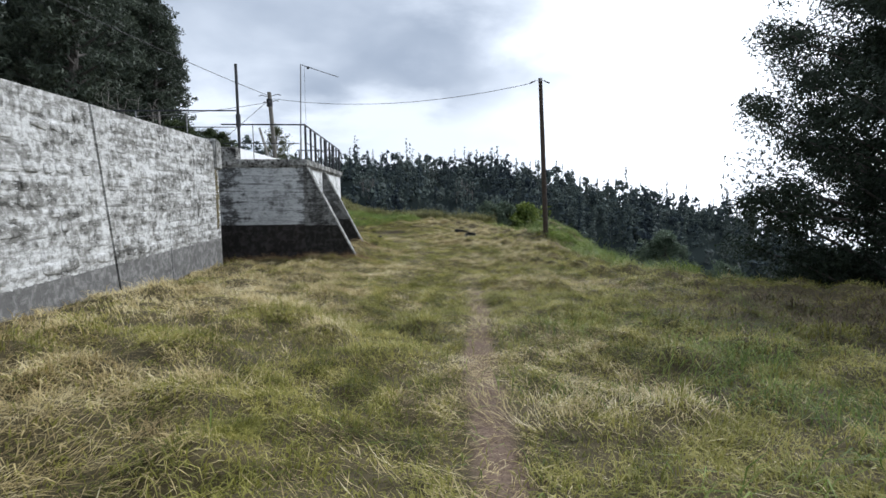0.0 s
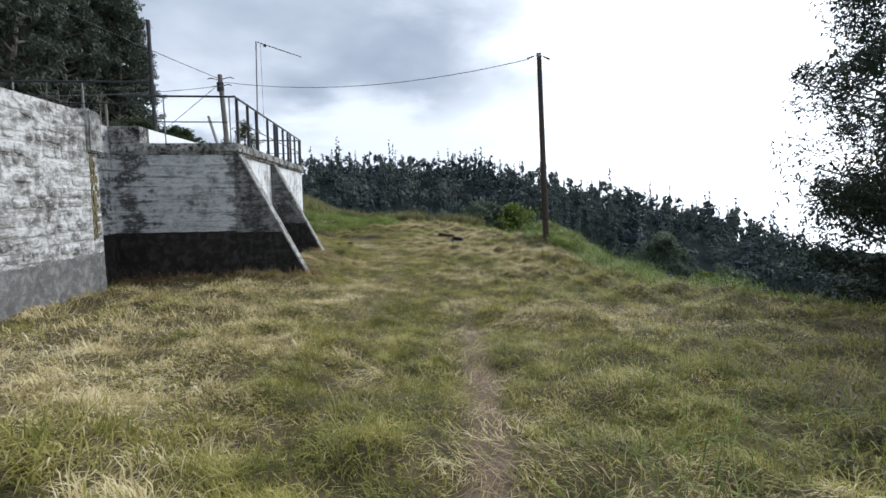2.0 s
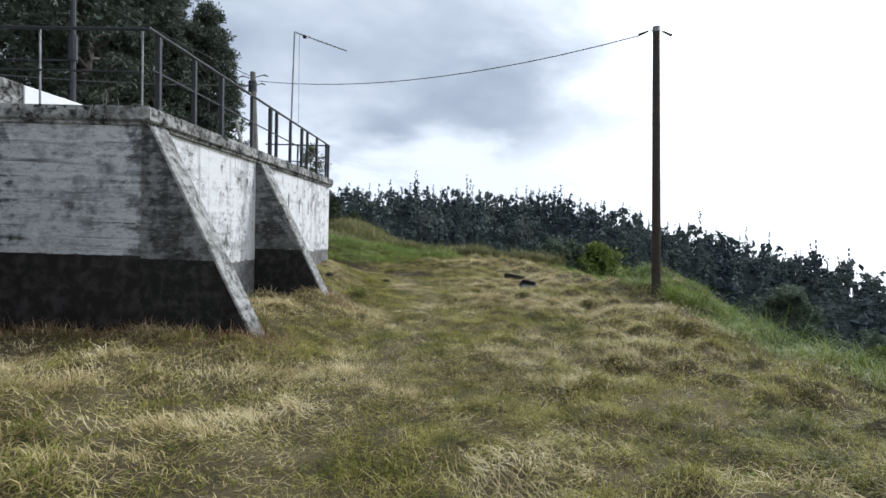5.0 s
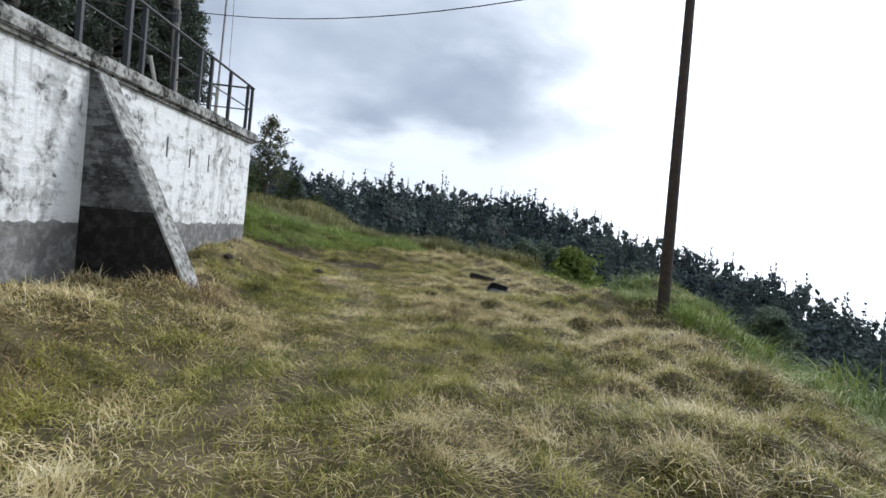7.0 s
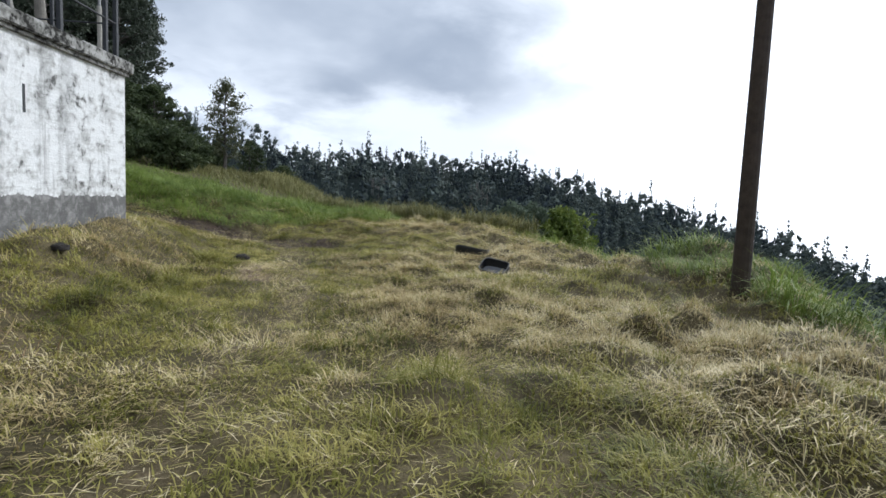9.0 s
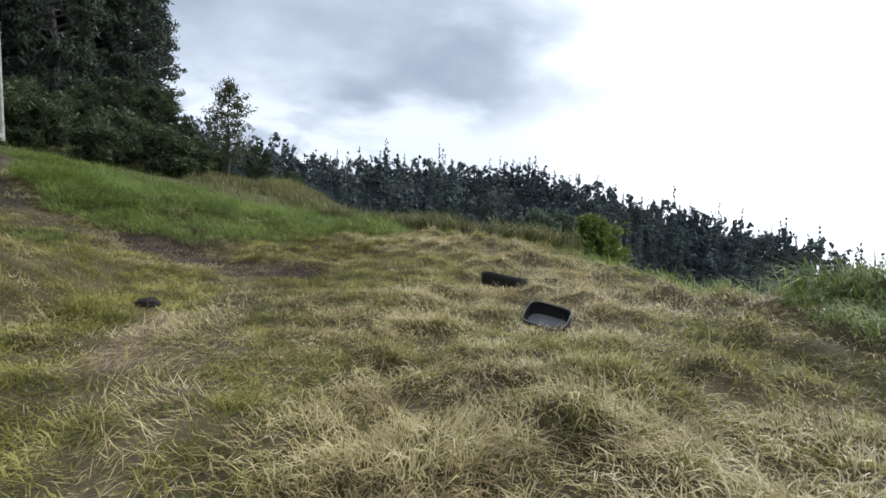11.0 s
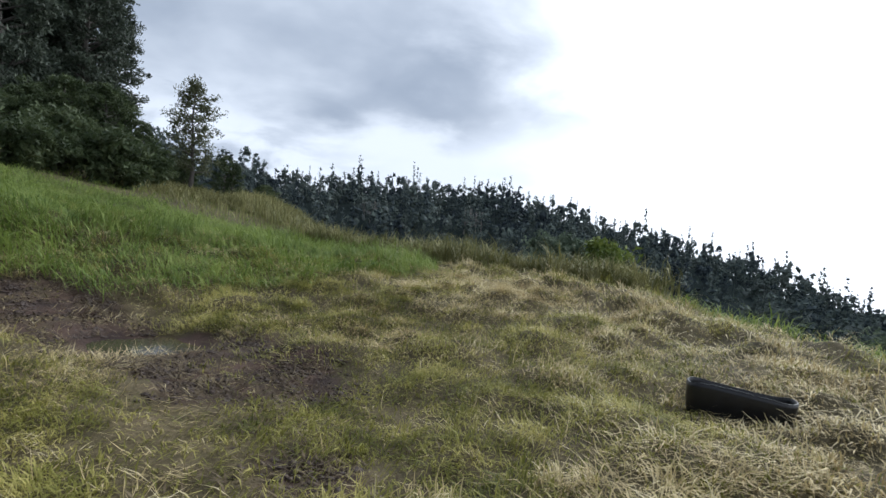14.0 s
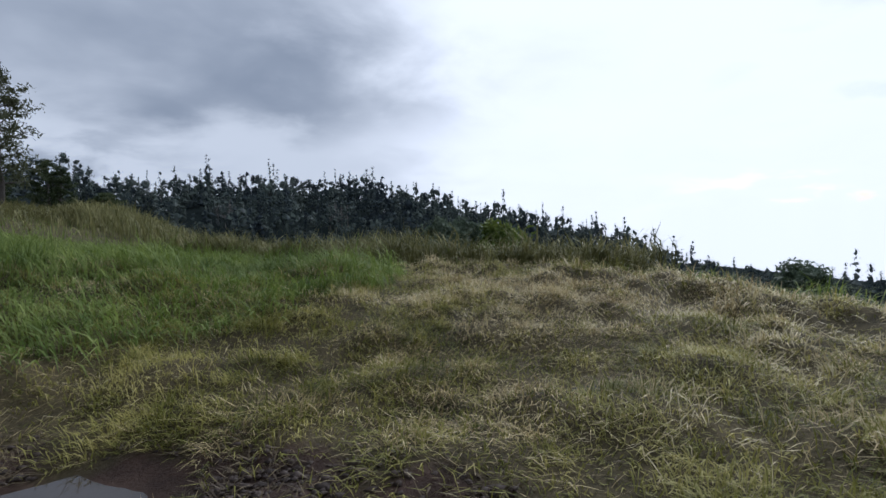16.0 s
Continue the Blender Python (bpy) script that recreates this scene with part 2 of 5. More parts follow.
M_GREEN = leafy("mown_grass_green", (0.085, 0.098, 0.018), (0.265, 0.255, 0.054), (0.56, 0.49, 0.175), 0.35, 0.5)
M_STRAW = leafy("dry_straw", (0.25, 0.185, 0.085), (0.56, 0.455, 0.22), (0.80, 0.71, 0.46), 0.25, 0.5)
M_TALL = leafy("tall_grass_green", (0.076, 0.125, 0.023), (0.180, 0.245, 0.052), (0.34, 0.40, 0.115), 0.4, 0.6)
M_REED = leafy("yellow_reeds", (0.080, 0.080, 0.028), (0.18, 0.178, 0.068), (0.37, 0.34, 0.155), 0.3, 0.3)
M_RUSTY = leafy("rusty_dead_grass", (0.10, 0.055, 0.030), (0.24, 0.15, 0.080), (0.42, 0.30, 0.17), 0.15, 0.5)
M_BRUSH = leafy("dead_brown_brush", (0.058, 0.040, 0.024), (0.13, 0.096, 0.054), (0.25, 0.20, 0.11), 0.1, 0.5)
M_LEAF_DARK = leafy("dark_tree_leaves", (0.030, 0.040, 0.030), (0.060, 0.076, 0.053), (0.11, 0.13, 0.09), 0.2, 0.25)
M_LEAF_MID = leafy("bush_leaves", (0.028, 0.042, 0.018), (0.056, 0.078, 0.032), (0.115, 0.14, 0.065), 0.25, 0.25)
M_LEAF_GREEN = leafy("bright_bush_leaves", (0.070, 0.105, 0.020), (0.135, 0.18, 0.036), (0.24, 0.28, 0.075), 0.25, 0.3)

M_LEAF_BLUE = leafy("blue_green_leaves", (0.060, 0.085, 0.055), (0.11, 0.145, 0.095), (0.18, 0.22, 0.15), 0.25, 0.3)


def hazed_far_leaves():
    m, t, b = material("hazed_far_wood_leaves")
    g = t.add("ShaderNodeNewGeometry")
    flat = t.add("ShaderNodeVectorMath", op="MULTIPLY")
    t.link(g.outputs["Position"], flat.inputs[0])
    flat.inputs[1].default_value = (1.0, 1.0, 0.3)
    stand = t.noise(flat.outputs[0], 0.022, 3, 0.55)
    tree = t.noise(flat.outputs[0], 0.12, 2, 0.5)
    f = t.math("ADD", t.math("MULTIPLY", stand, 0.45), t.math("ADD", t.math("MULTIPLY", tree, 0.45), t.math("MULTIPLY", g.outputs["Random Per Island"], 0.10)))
    # blue-grey ramp: the haze of distance is put into the leaf colour
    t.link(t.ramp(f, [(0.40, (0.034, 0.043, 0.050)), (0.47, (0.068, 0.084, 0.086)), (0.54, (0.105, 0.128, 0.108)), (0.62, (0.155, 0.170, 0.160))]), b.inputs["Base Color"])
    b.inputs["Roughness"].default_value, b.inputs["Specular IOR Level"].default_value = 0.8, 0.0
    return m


M_LEAF_FAR_HAZED = hazed_far_leaves()
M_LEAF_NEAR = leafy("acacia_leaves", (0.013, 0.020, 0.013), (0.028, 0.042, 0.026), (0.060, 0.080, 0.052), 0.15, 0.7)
M_LEAF_SAP = leafy("sapling_leaves", (0.05, 0.06, 0.028), (0.09, 0.10, 0.05), (0.15, 0.16, 0.09), 0.25, 0.5)


def soil_material():
    m, t, b = material("turf_and_soil")
    p = position(t)
    big = t.noise(p, 0.45, 5, 0.6)
    mid = t.noise(p, 3.0, 6, 0.65)
    fine = t.noise(p, 38, 5, 0.65)
    thatch = t.math("ADD", t.math("MULTIPLY", big, 0.3), t.math("ADD", t.math("MULTIPLY", mid, 0.35), t.math("MULTIPLY", fine, 0.35)))
    turf = t.ramp(thatch, [(0.38, (0.030, 0.025, 0.011)), (0.5, (0.085, 0.068, 0.033)), (0.62, (0.165, 0.132, 0.070))])
    dirt = t.ramp(fine, [(0.3, (0.085, 0.054, 0.038)), (0.7, (0.25, 0.178, 0.130))])
    mud = t.ramp(mid, [(0.35, (0.026, 0.015, 0.011)), (0.7, (0.095, 0.058, 0.042))])
    bare = t.add("ShaderNodeAttribute", attr="bare").outputs["Fac"]
    wet = t.add("ShaderNodeAttribute", attr="wet").outputs["Fac"]
    road = t.add("ShaderNodeAttribute", attr="road").outputs["Fac"]
    n = t.math("MULTIPLY", t.math("SUBTRACT", mid, 0.5), 0.7)
    col = t.mix(t.step(t.math("ADD", bare, n), 0.3, 0.75), turf, dirt)
    col = t.mix(t.step(t.math("ADD", wet, n), 0.3, 0.7), col, mud)
    col = t.mix(t.step(t.math("ADD", road, n), 0.35, 0.65), col, t.mix(t.step(fine, 0.35, 0.7), (0.020, 0.017, 0.013, 1), (0.046, 0.039, 0.030, 1)))
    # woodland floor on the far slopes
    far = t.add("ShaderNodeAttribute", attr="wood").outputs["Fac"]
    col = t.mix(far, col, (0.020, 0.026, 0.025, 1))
    t.link(col, b.inputs["Base Color"])
    t.link(t.math("SUBTRACT", 0.95, t.math("MULTIPLY", wet, 0.15)), b.inputs["Roughness"])
    t.link(t.math("MULTIPLY", t.math("SUBTRACT", 1.0, far), 0.25), b.inputs["Specular IOR Level"])
    bump(t, b, t.math("ADD", mid, t.math("MULTIPLY", fine, 0.5)), 0.03, 0.9)
    return m


M_SOIL = soil_material()

# ---------------------------------------------------------------- mesh helpers


def part(name, bm, mat, parent=None, label=""):
    me = bpy.data.meshes.new(name)
    bm.to_mesh(me)
    bm.free()
    me.materials.append(mat)
    ob = new(name, me)
    if parent:
        ob.parent = parent
    if label:
        ob["label"] = label
    return ob


def thing(name, label, category, at=(0, 0, 0), group="", kind=""):
    e = new(name)
    e.location = at
    e.empty_display_size = 0.2
    return tagged(e, label, category, group, kind)


def box(bm, lo, hi, m=None, bevel=0.0, segs=1):
    r = bmesh.ops.create_cube(bm, size=1.0)
    v = r["verts"]
    s = Matrix.Diagonal((hi[0] - lo[0], hi[1] - lo[1], hi[2] - lo[2], 1))
    c = Matrix.Translation([(a + b) / 2 for a, b in zip(lo, hi)])
    bmesh.ops.transform(bm, matrix=(m or Matrix()) @ c @ s, verts=v)
    if bevel:
        e = list({e for x in v for e in x.link_edges})
        bmesh.ops.bevel(bm, geom=e, offset=bevel, segments=segs, affect="EDGES")
    return bm


def rod(bm, a, b, r0, r1=None, n=10):
    """A tapered round bar from a to b."""
    a, b = Vector(a), Vector(b)
    d = b - a
    r1 = r0 if r1 is None else r1
    m = Matrix.Translation((a + b) / 2) @ d.to_track_quat("Z", "Y").to_matrix().to_4x4()
    bmesh.ops.create_cone(bm, cap_ends=True, segments=n, radius1=r0, radius2=r1, depth=d.length, matrix=m)
    return bm


def tube(bm, pts, r, closed, n=6):
    """A bent bar of one piece along pts."""
    pts = [Vector(p) for p in pts]
    rings = []
    m = len(pts)
    for i, p in enumerate(pts):
        a = pts[(i - 1) % m] if closed or i else p
        b = pts[(i + 1) % m] if closed or i < m - 1 else p
        d = (b - a).normalized()
        u = d.cross(Vector((0, 0, 1)))
        u = u.normalized() if u.length > 1e-4 else Vector((1, 0, 0))
        w = d.cross(u)
        rings.append([bm.verts.new(p + (u * math.cos(2 * math.pi * k / n) + w * math.sin(2 * math.pi * k / n)) * (r[i] if isinstance(r, list) else r)) for k in range(n)])
    for i in range(m if closed else m - 1):
        a, b = rings[i], rings[(i + 1) % m]
        for k in range(n):
            bm.faces.new((a[k], a[(k + 1) % n], b[(k + 1) % n], b[k]))
    if not closed:
        bm.faces.new(rings[0][::-1])
        bm.faces.new(rings[-1])
    bmesh.ops.recalc_face_normals(bm, faces=bm.faces)
    return bm


def slab(bm, pts, axis, lo, hi):
    """A prism: the outline pts (pairs) pushed from lo to hi along an axis."""
    def at(p, v):
        return {"x": (v, p[0], p[1]), "y": (p[0], v, p[1]), "z": (p[0], p[1], v)}[axis]
    a = [bm.verts.new(at(p, lo)) for p in pts]
    b = [bm.verts.new(at(p, hi)) for p in pts]
    bm.faces.new(a)
    bm.faces.new(b[::-1])
    for i in range(len(pts)):
        j = (i + 1) % len(pts)
        bm.faces.new((a[j], a[i], b[i], b[j]))
    bmesh.ops.recalc_face_normals(bm, faces=bm.faces)
    return bm


def raw_mesh(name, verts, loops, sizes, mat, smooth=False):
    """A mesh straight from arrays: vertex places, vertex numbers of the corners, corners per face."""
    me = bpy.data.meshes.new(name)
    me.vertices.add(len(verts))
    me.vertices.foreach_set("co", np.asarray(verts, dtype=np.float32).ravel())
    me.loops.add(len(loops))
    me.loops.foreach_set("vertex_index", np.asarray(loops, dtype=np.int32))
    starts = np.concatenate(([0], np.cumsum(sizes)[:-1]))
    me.polygons.add(len(sizes))
    me.polygons.foreach_set("loop_start", starts.astype(np.int32))
    me.update(calc_edges=True)
    me.validate()
    if smooth:
        me.polygons.foreach_set("use_smooth", np.ones(len(sizes), dtype=bool))
    me.materials.append(mat)
    return me


# ---------------------------------------------------------------- the lie of the land


def ss(a, b, v):
    t = np.clip((v - a) / (b - a), 0, 1)
    return t * t * (3 - 2 * t)


def soft(v, k=1.0):
    return k * np.logaddexp(0, np.clip(v / k, -40, 60))


def bell(x, y, cx, cy, rx, ry):
    return np.exp(-(((x - cx) / rx) ** 2 + ((y - cy) / ry) ** 2))


RIDGE_AZ = [-70, -40, -24, -16, -9, -3, 4, 10, 16, 22, 27, 34, 37, 41, 45, 53, 70]
RIDGE_EL = [9.0, 8.2, 6.2, 5.0, 3.9, 4.5, 3.9, 3.7, 2.7, 1.2, 0.7, -1.2, -1.8, -4.2, -5.1, -6.1, -7.0]


def edge_run(x, y):
    """How far a place lies past the brink of the level ground, in metres (negative: on it)."""
    xe = np.interp(y, [-40, -9, -5, -1, 8, 11, 16, 20, 30], [60, 26, 13, 9.9, 10.4, 11.6, 9.8, 8.6, 6.0])
    ye = np.interp(x, [-16, -6, 0, 4, 9], [120, 60, 30, 24, 20.5])
    return np.maximum(x - xe, (y - ye) * 0.9)


def near_line(x, y, pts, w):
    """1 on a line of points, fading to 0 at w metres from it."""
    best = np.full(np.shape(x), 99.0)
    for (ax, ay), (bx, by) in zip(pts, pts[1:]):
        dx, dy = bx - ax, by - ay
        t = np.clip(((x - ax) * dx + (y - ay) * dy) / (dx * dx + dy * dy), 0, 1)
        best = np.minimum(best, np.hypot(x - ax - t * dx, y - ay - t * dy))
    return 1 - ss(w * 0.35, w, best)


RUT_A = [(3.0, -16), (3.45, -11), (4.2, -6), (4.6, -2), (5.0, 2)]
RUT_B = [(2.6, -4), (3.2, -0.5), (3.5, 2.5), (3.3, 7), (2.2, 11.5), (0.6, 14.5), (-0.5, 15.0), (-3.4, 15.7), (-6.2, 17.0)]
ROAD = [(-5.6, 16.5), (-8.0, 18.3), (-10.7, 21.5), (-13.4, 25.4)]


def bare_mask(x, y):
    return np.maximum(near_line(x, y, RUT_A, 0.29) * (1 - 0.65 * ss(-7, -3, y)) * (0.78 + 0.22 * np.sin(y * 1.7) * np.sin(y * 0.6 + 1)), np.maximum(near_line(x, y, RUT_B, 0.45) * 0.36, 0.62 * near_line(x, y, [(2.55, 7.9), (2.25, 8.9), (2.1, 9.7)], 0.42)))


def wet_mask(x, y):
    m = near_line(x, y, [(-1.4, 16.0), (-0.3, 15.0), (0.7, 14.4), (1.6, 13.8), (2.2, 13.2)], 1.2)
    m = np.maximum(m, np.maximum(1.0 * bell(x, y, 1.7, 13.4, 0.95, 0.9), 0.85 * bell(x, y, 2.85, 11.5, 0.45, 0.5)))
    m = m * (0.75 + 0.25 * np.sin(x * 5.1 + 2 * np.sin(y * 4.3)))
    return np.clip(np.maximum(m, 0.5 * bell(x, y, 2.9, 10.6, 0.4, 0.7)), 0, 1)


CLUMP_X0, CLUMP_Y0, CLUMP_D = -8.0, -15.5, 0.07
CLUMP_W, CLUMP_H = 301, 560


def make_clumps():
    """Tussocks of matted grass: their middles, radii and heights, and a relief map of them."""
    rng = np.random.default_rng(21)
    n = 6800
    cx, cy = rng.uniform(-7.8, 12.6, n), rng.uniform(-15.3, 22.5, n)
    ok = (cx > -1.7) | (cy > 9.9)
    cx, cy = cx[ok], cy[ok]
    n = len(cx)
    kind = rng.random(n)
    r = rng.uniform(0.09, 0.22, n) * np.where(kind < 0.16, 1.8, 1.0)
    r = np.where(kind > 0.94, rng.uniform(0.28, 0.52, n), r)
    patch = 0.5 + 0.5 * np.sin(cx * 1.3 + 1.7 * np.sin(cy * 0.9)) * np.sin(cy * 1.1 + 1.3 * np.sin(cx * 0.8 + 2))
    h = rng.uniform(0.02, 0.085, n) * (0.4 + patch) + np.where(r > 0.23, rng.uniform(0.03, 0.13, n), 0)
    h = h + np.where((r > 0.2) & (edge_run(cx, cy) > -3.2), rng.uniform(0.02, 0.14, n), 0)
    h = h * (1 - 0.75 * near_line(cx, cy, RUT_B, 1.6)) * (1 - 0.5 * near_line(cx, cy, RUT_A, 1.0))
    m = np.zeros((CLUMP_H, CLUMP_W))
    for a, b, k, q in zip(cx, cy, r, h):
        i, j = int((b - CLUMP_Y0) / CLUMP_D), int((a - CLUMP_X0) / CLUMP_D)
        e = int(k * 2.2 / CLUMP_D) + 1
        i0, i1, j0, j1 = max(0, i - e), min(CLUMP_H, i + e), max(0, j - e), min(CLUMP_W, j + e)
        yy = (np.arange(i0, i1) * CLUMP_D + CLUMP_Y0 - b)[:, None]
        xx = (np.arange(j0, j1) * CLUMP_D + CLUMP_X0 - a)[None]
        m[i0:i1, j0:j1] = np.maximum(m[i0:i1, j0:j1], q * np.exp(-(xx * xx + yy * yy) / (k * k)))
    return cx, cy, r, h, m


CX, CY, CR, CH, RELIEF = make_clumps()


def relief(x, y):
    u, v = (x - CLUMP_X0) / CLUMP_D, (y - CLUMP_Y0) / CLUMP_D
    ok = (u > 0) & (u < CLUMP_W - 2) & (v > 0) & (v < CLUMP_H - 2)
    u, v = np.clip(u, 0, CLUMP_W - 2), np.clip(v, 0, CLUMP_H - 2)
    i, j = v.astype(int), u.astype(int)
    fu, fv = u - j, v - i
    z = (RELIEF[i, j] * (1 - fu) + RELIEF[i, j + 1] * fu) * (1 - fv) + (RELIEF[i + 1, j] * (1 - fu) + RELIEF[i + 1, j + 1] * fu) * fv
    return np.where(ok, z, 0) * (1 - 0.85 * bare_mask(x, y)) * (1 - 0.7 * wet_mask(x, y))


def height(x, y):
    x, y = np.asarray(x, dtype=float), np.asarray(y, dtype=float)
    z = np.interp(y, [-80, -16, -9, -5, -1, 13, 16, 19, 24], [2.5, 0.34, -0.03, -0.26, -0.30, -0.34, -0.24, -0.08, -0.05])
    z = z + 0.44 * ss(3.4, -1.2, x) * (1 - ss(-4, -0.6, y))
    c = np.interp(y, [0, 4, 7, 10], [1.7, 1.7, 0.95, 0.4])
    a = np.interp(y, [-2, 0, 4, 8, 9.6, 12.5], [0.1, 0.26, 0.28, 0.56, 0.68, 0.25])
    z = z + a * ss(c + 0.7, c - 0.7, x) * ss(-3, -0.5, y) * (1 - ss(11, 14, y))
    z = z + 0.185 * soft(-x - 1.2, 0.8) * ss(11, 16, y)
    z = z - 0.20 * bell(x, y, 0.5, 15.0, 1.7, 1.5)
    z = z - 0.08 * bell(x, y, 0.68, 14.6, 0.75, 0.55)
    z = z + 0.40 * bell(x, y, -3.0, 20.0, 4.5, 2.2) - 0.45 * bell(x, y, -10.8, 21.8, 2.4, 4.0)
    z = z + 0.74 * bell(x, y, 10.8, 9.4, 1.6, 2.0)
    z = z + 0.10 * bell(x, y, 7.2, 17.2, 2.2, 1.6) + 0.12 * bell(x, y, 4.4, 16.6, 1.6, 1.2)
    z = z + 0.05 * np.sin(x * 1.9 + 0.7 * y) * np.sin(y * 1.3 + 0.5) * ss(-1.5, 1.0, x)
    d = edge_run(x, y)
    z = z - 40 * (1 - np.exp(-0.62 * soft(d, 0.9) / 40))
    r = np.hypot(x - 4, y)
    az = np.degrees(np.arctan2(x - 4, y))
    back = np.abs(az) > 75
    ridge = np.tan(np.radians(np.interp(az, RIDGE_AZ, RIDGE_EL))) * 400 + 1 - 17
    hill = -36 + (ridge + 36) * ss(130, 405, r) - 0.35 * soft(r - 425, 20)
    f = ss(100, 170, r) * np.where(back, 0, 1)
    return z * (1 - f) + hill * f + relief(x, y)


def axis(lo, hi, step, far, grow=1.17):
    v = list(np.arange(lo, hi + 1e-6, step))
    s, a = step, hi
    while a < far:
        s *= grow
        a += s
        v.append(a)
    s, a = step, lo
    while a > -far:
        s *= grow
        a -= s
        v.insert(0, a)
    return np.array(v)


def build_ground():
    xs, ys = axis(-8, 13, 0.15, 3200), axis(-15.5, 23, 0.15, 3200)
    gx, gy = np.meshgrid(xs, ys)
    gz = height(gx, gy)
    lump = np.sin(gx * 7.1 + 1.3 * np.sin(gy * 3)) * np.sin(gy * 6.3 + 1.7 * np.sin(gx * 2.3)) * 0.02
    gz = gz + lump * (np.hypot(gx - 4, gy) < 40)
    w, h = len(xs), len(ys)
    i = np.arange(w * h).reshape(h, w)
    quads = np.stack([i[:-1, :-1], i[:-1, 1:], i[1:, 1:], i[1:, :-1]], -1).reshape(-1, 4)
    me = raw_mesh("ground", np.stack([gx, gy, gz], -1).reshape(-1, 3), quads.ravel(), np.full(len(quads), 4), M_SOIL, True)
    d = edge_run(gx, gy)
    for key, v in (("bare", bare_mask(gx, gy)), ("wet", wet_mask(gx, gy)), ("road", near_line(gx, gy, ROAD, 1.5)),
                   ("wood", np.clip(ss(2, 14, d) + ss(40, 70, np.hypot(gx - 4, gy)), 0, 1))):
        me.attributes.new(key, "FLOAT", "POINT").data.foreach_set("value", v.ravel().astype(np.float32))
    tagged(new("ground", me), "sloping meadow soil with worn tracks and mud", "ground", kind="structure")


build_ground()

# ---------------------------------------------------------------- walls and platform
WX = -1.8                                    # face of the long wall
TOP, LEFT_TOP = 2.9, 3.22


def joint_y(z):
    """The slanting movement joint of the long wall."""
    return -7.1 - (z - 0.2) * 0.172


def long_wall():
    global WALL
    w = WALL = thing("wall_west", "whitewashed rubble wall with a grey painted base", "wall", kind="structure")
    bm = bmesh.new()
    slab(bm, [(-30, -1.5), (joint_y(-1.5) - 0.04, -1.5), (joint_y(LEFT_TOP) - 0.04, LEFT_TOP), (-30, LEFT_TOP)], "x", WX - 0.7, WX)
    part("wall_body", bm, M_WALL, w)
    bm = bmesh.new()
    slab(bm, [(joint_y(-1.5) + 0.025, -1.5), (-2.55, -1.5), (-2.45, LEFT_TOP - 0.25), (-2.75, LEFT_TOP - 0.04), (joint_y(LEFT_TOP) + 0.025, LEFT_TOP)], "x", WX - 0.7, WX)
    part("wall_body", bm, M_WALL, w)
    bm = bmesh.new()
    slab(bm, [(joint_y(-1.4) - 0.065, -1.4), (joint_y(-1.4) + 0.035, -1.4), (joint_y(LEFT_TOP) + 0.035, LEFT_TOP - 0.04), (joint_y(LEFT_TOP) - 0.065, LEFT_TOP - 0.04)], "x", WX - 0.6, WX - 0.16)
    part("joint", bm, M_RAIL, w, "open dark movement joint")
    # end pier with lichen
    bm = bmesh.new()
    box(bm, (WX - 0.75, -2.55, -1.5), (WX - 0.02, -2.13, LEFT_TOP - 0.65), bevel=0.03, segs=2)
    part("pier", bm, M_WALL, w)
    bm = bmesh.new()
    slab(bm, [(-2.52, LEFT_TOP - 0.70), (-2.05, LEFT_TOP - 0.72), (-2.10, LEFT_TOP - 0.02), (-2.47, LEFT_TOP + 0.03)], "x", WX - 0.72, WX + 0.06)
    bmesh.ops.bevel(bm, geom=bm.edges[:], offset=0.03, segments=2, affect="EDGES")
    part("cap_block", bm, M_CREST, w, "tilted cement cap block")
    bm = bmesh.new()
    slab(bm, [(-5.21, 1.36), (-5.195, 1.36), (-5.18, 0.9), (-5.15, 0.2), (-5.17, 0.2), (-5.195, 0.9)], "x", WX - 0.02, WX + 0.003)
    part("crack", bm, M_RAIL, w, "thin dark upright crack")
    rng = random.Random(4)
    for k in range(150):
        bm = bmesh.new()
        z0 = rng.uniform(1.05, 2.55)
        y0 = -2.38 + rng.gauss(0, 0.055) + 0.03 * math.sin(z0 * 4)
        size = rng.uniform(0.010, 0.048)
        ring = []
        for i in range(11):
            a = 2 * math.pi * i / 11
            q = rng.uniform(0.45, 1.3)
            ring.append((y0 + math.cos(a) * size * 0.7 * q, z0 + math.sin(a) * size * 1.5 * q))
        slab(bm, ring, "x", WX - 0.03, WX - 0.016 + 0.0001 * k)
        part("lichen", bm, M_LICHEN, w)
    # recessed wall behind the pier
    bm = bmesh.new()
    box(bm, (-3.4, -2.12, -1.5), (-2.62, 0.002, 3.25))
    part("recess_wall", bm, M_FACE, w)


long_wall()


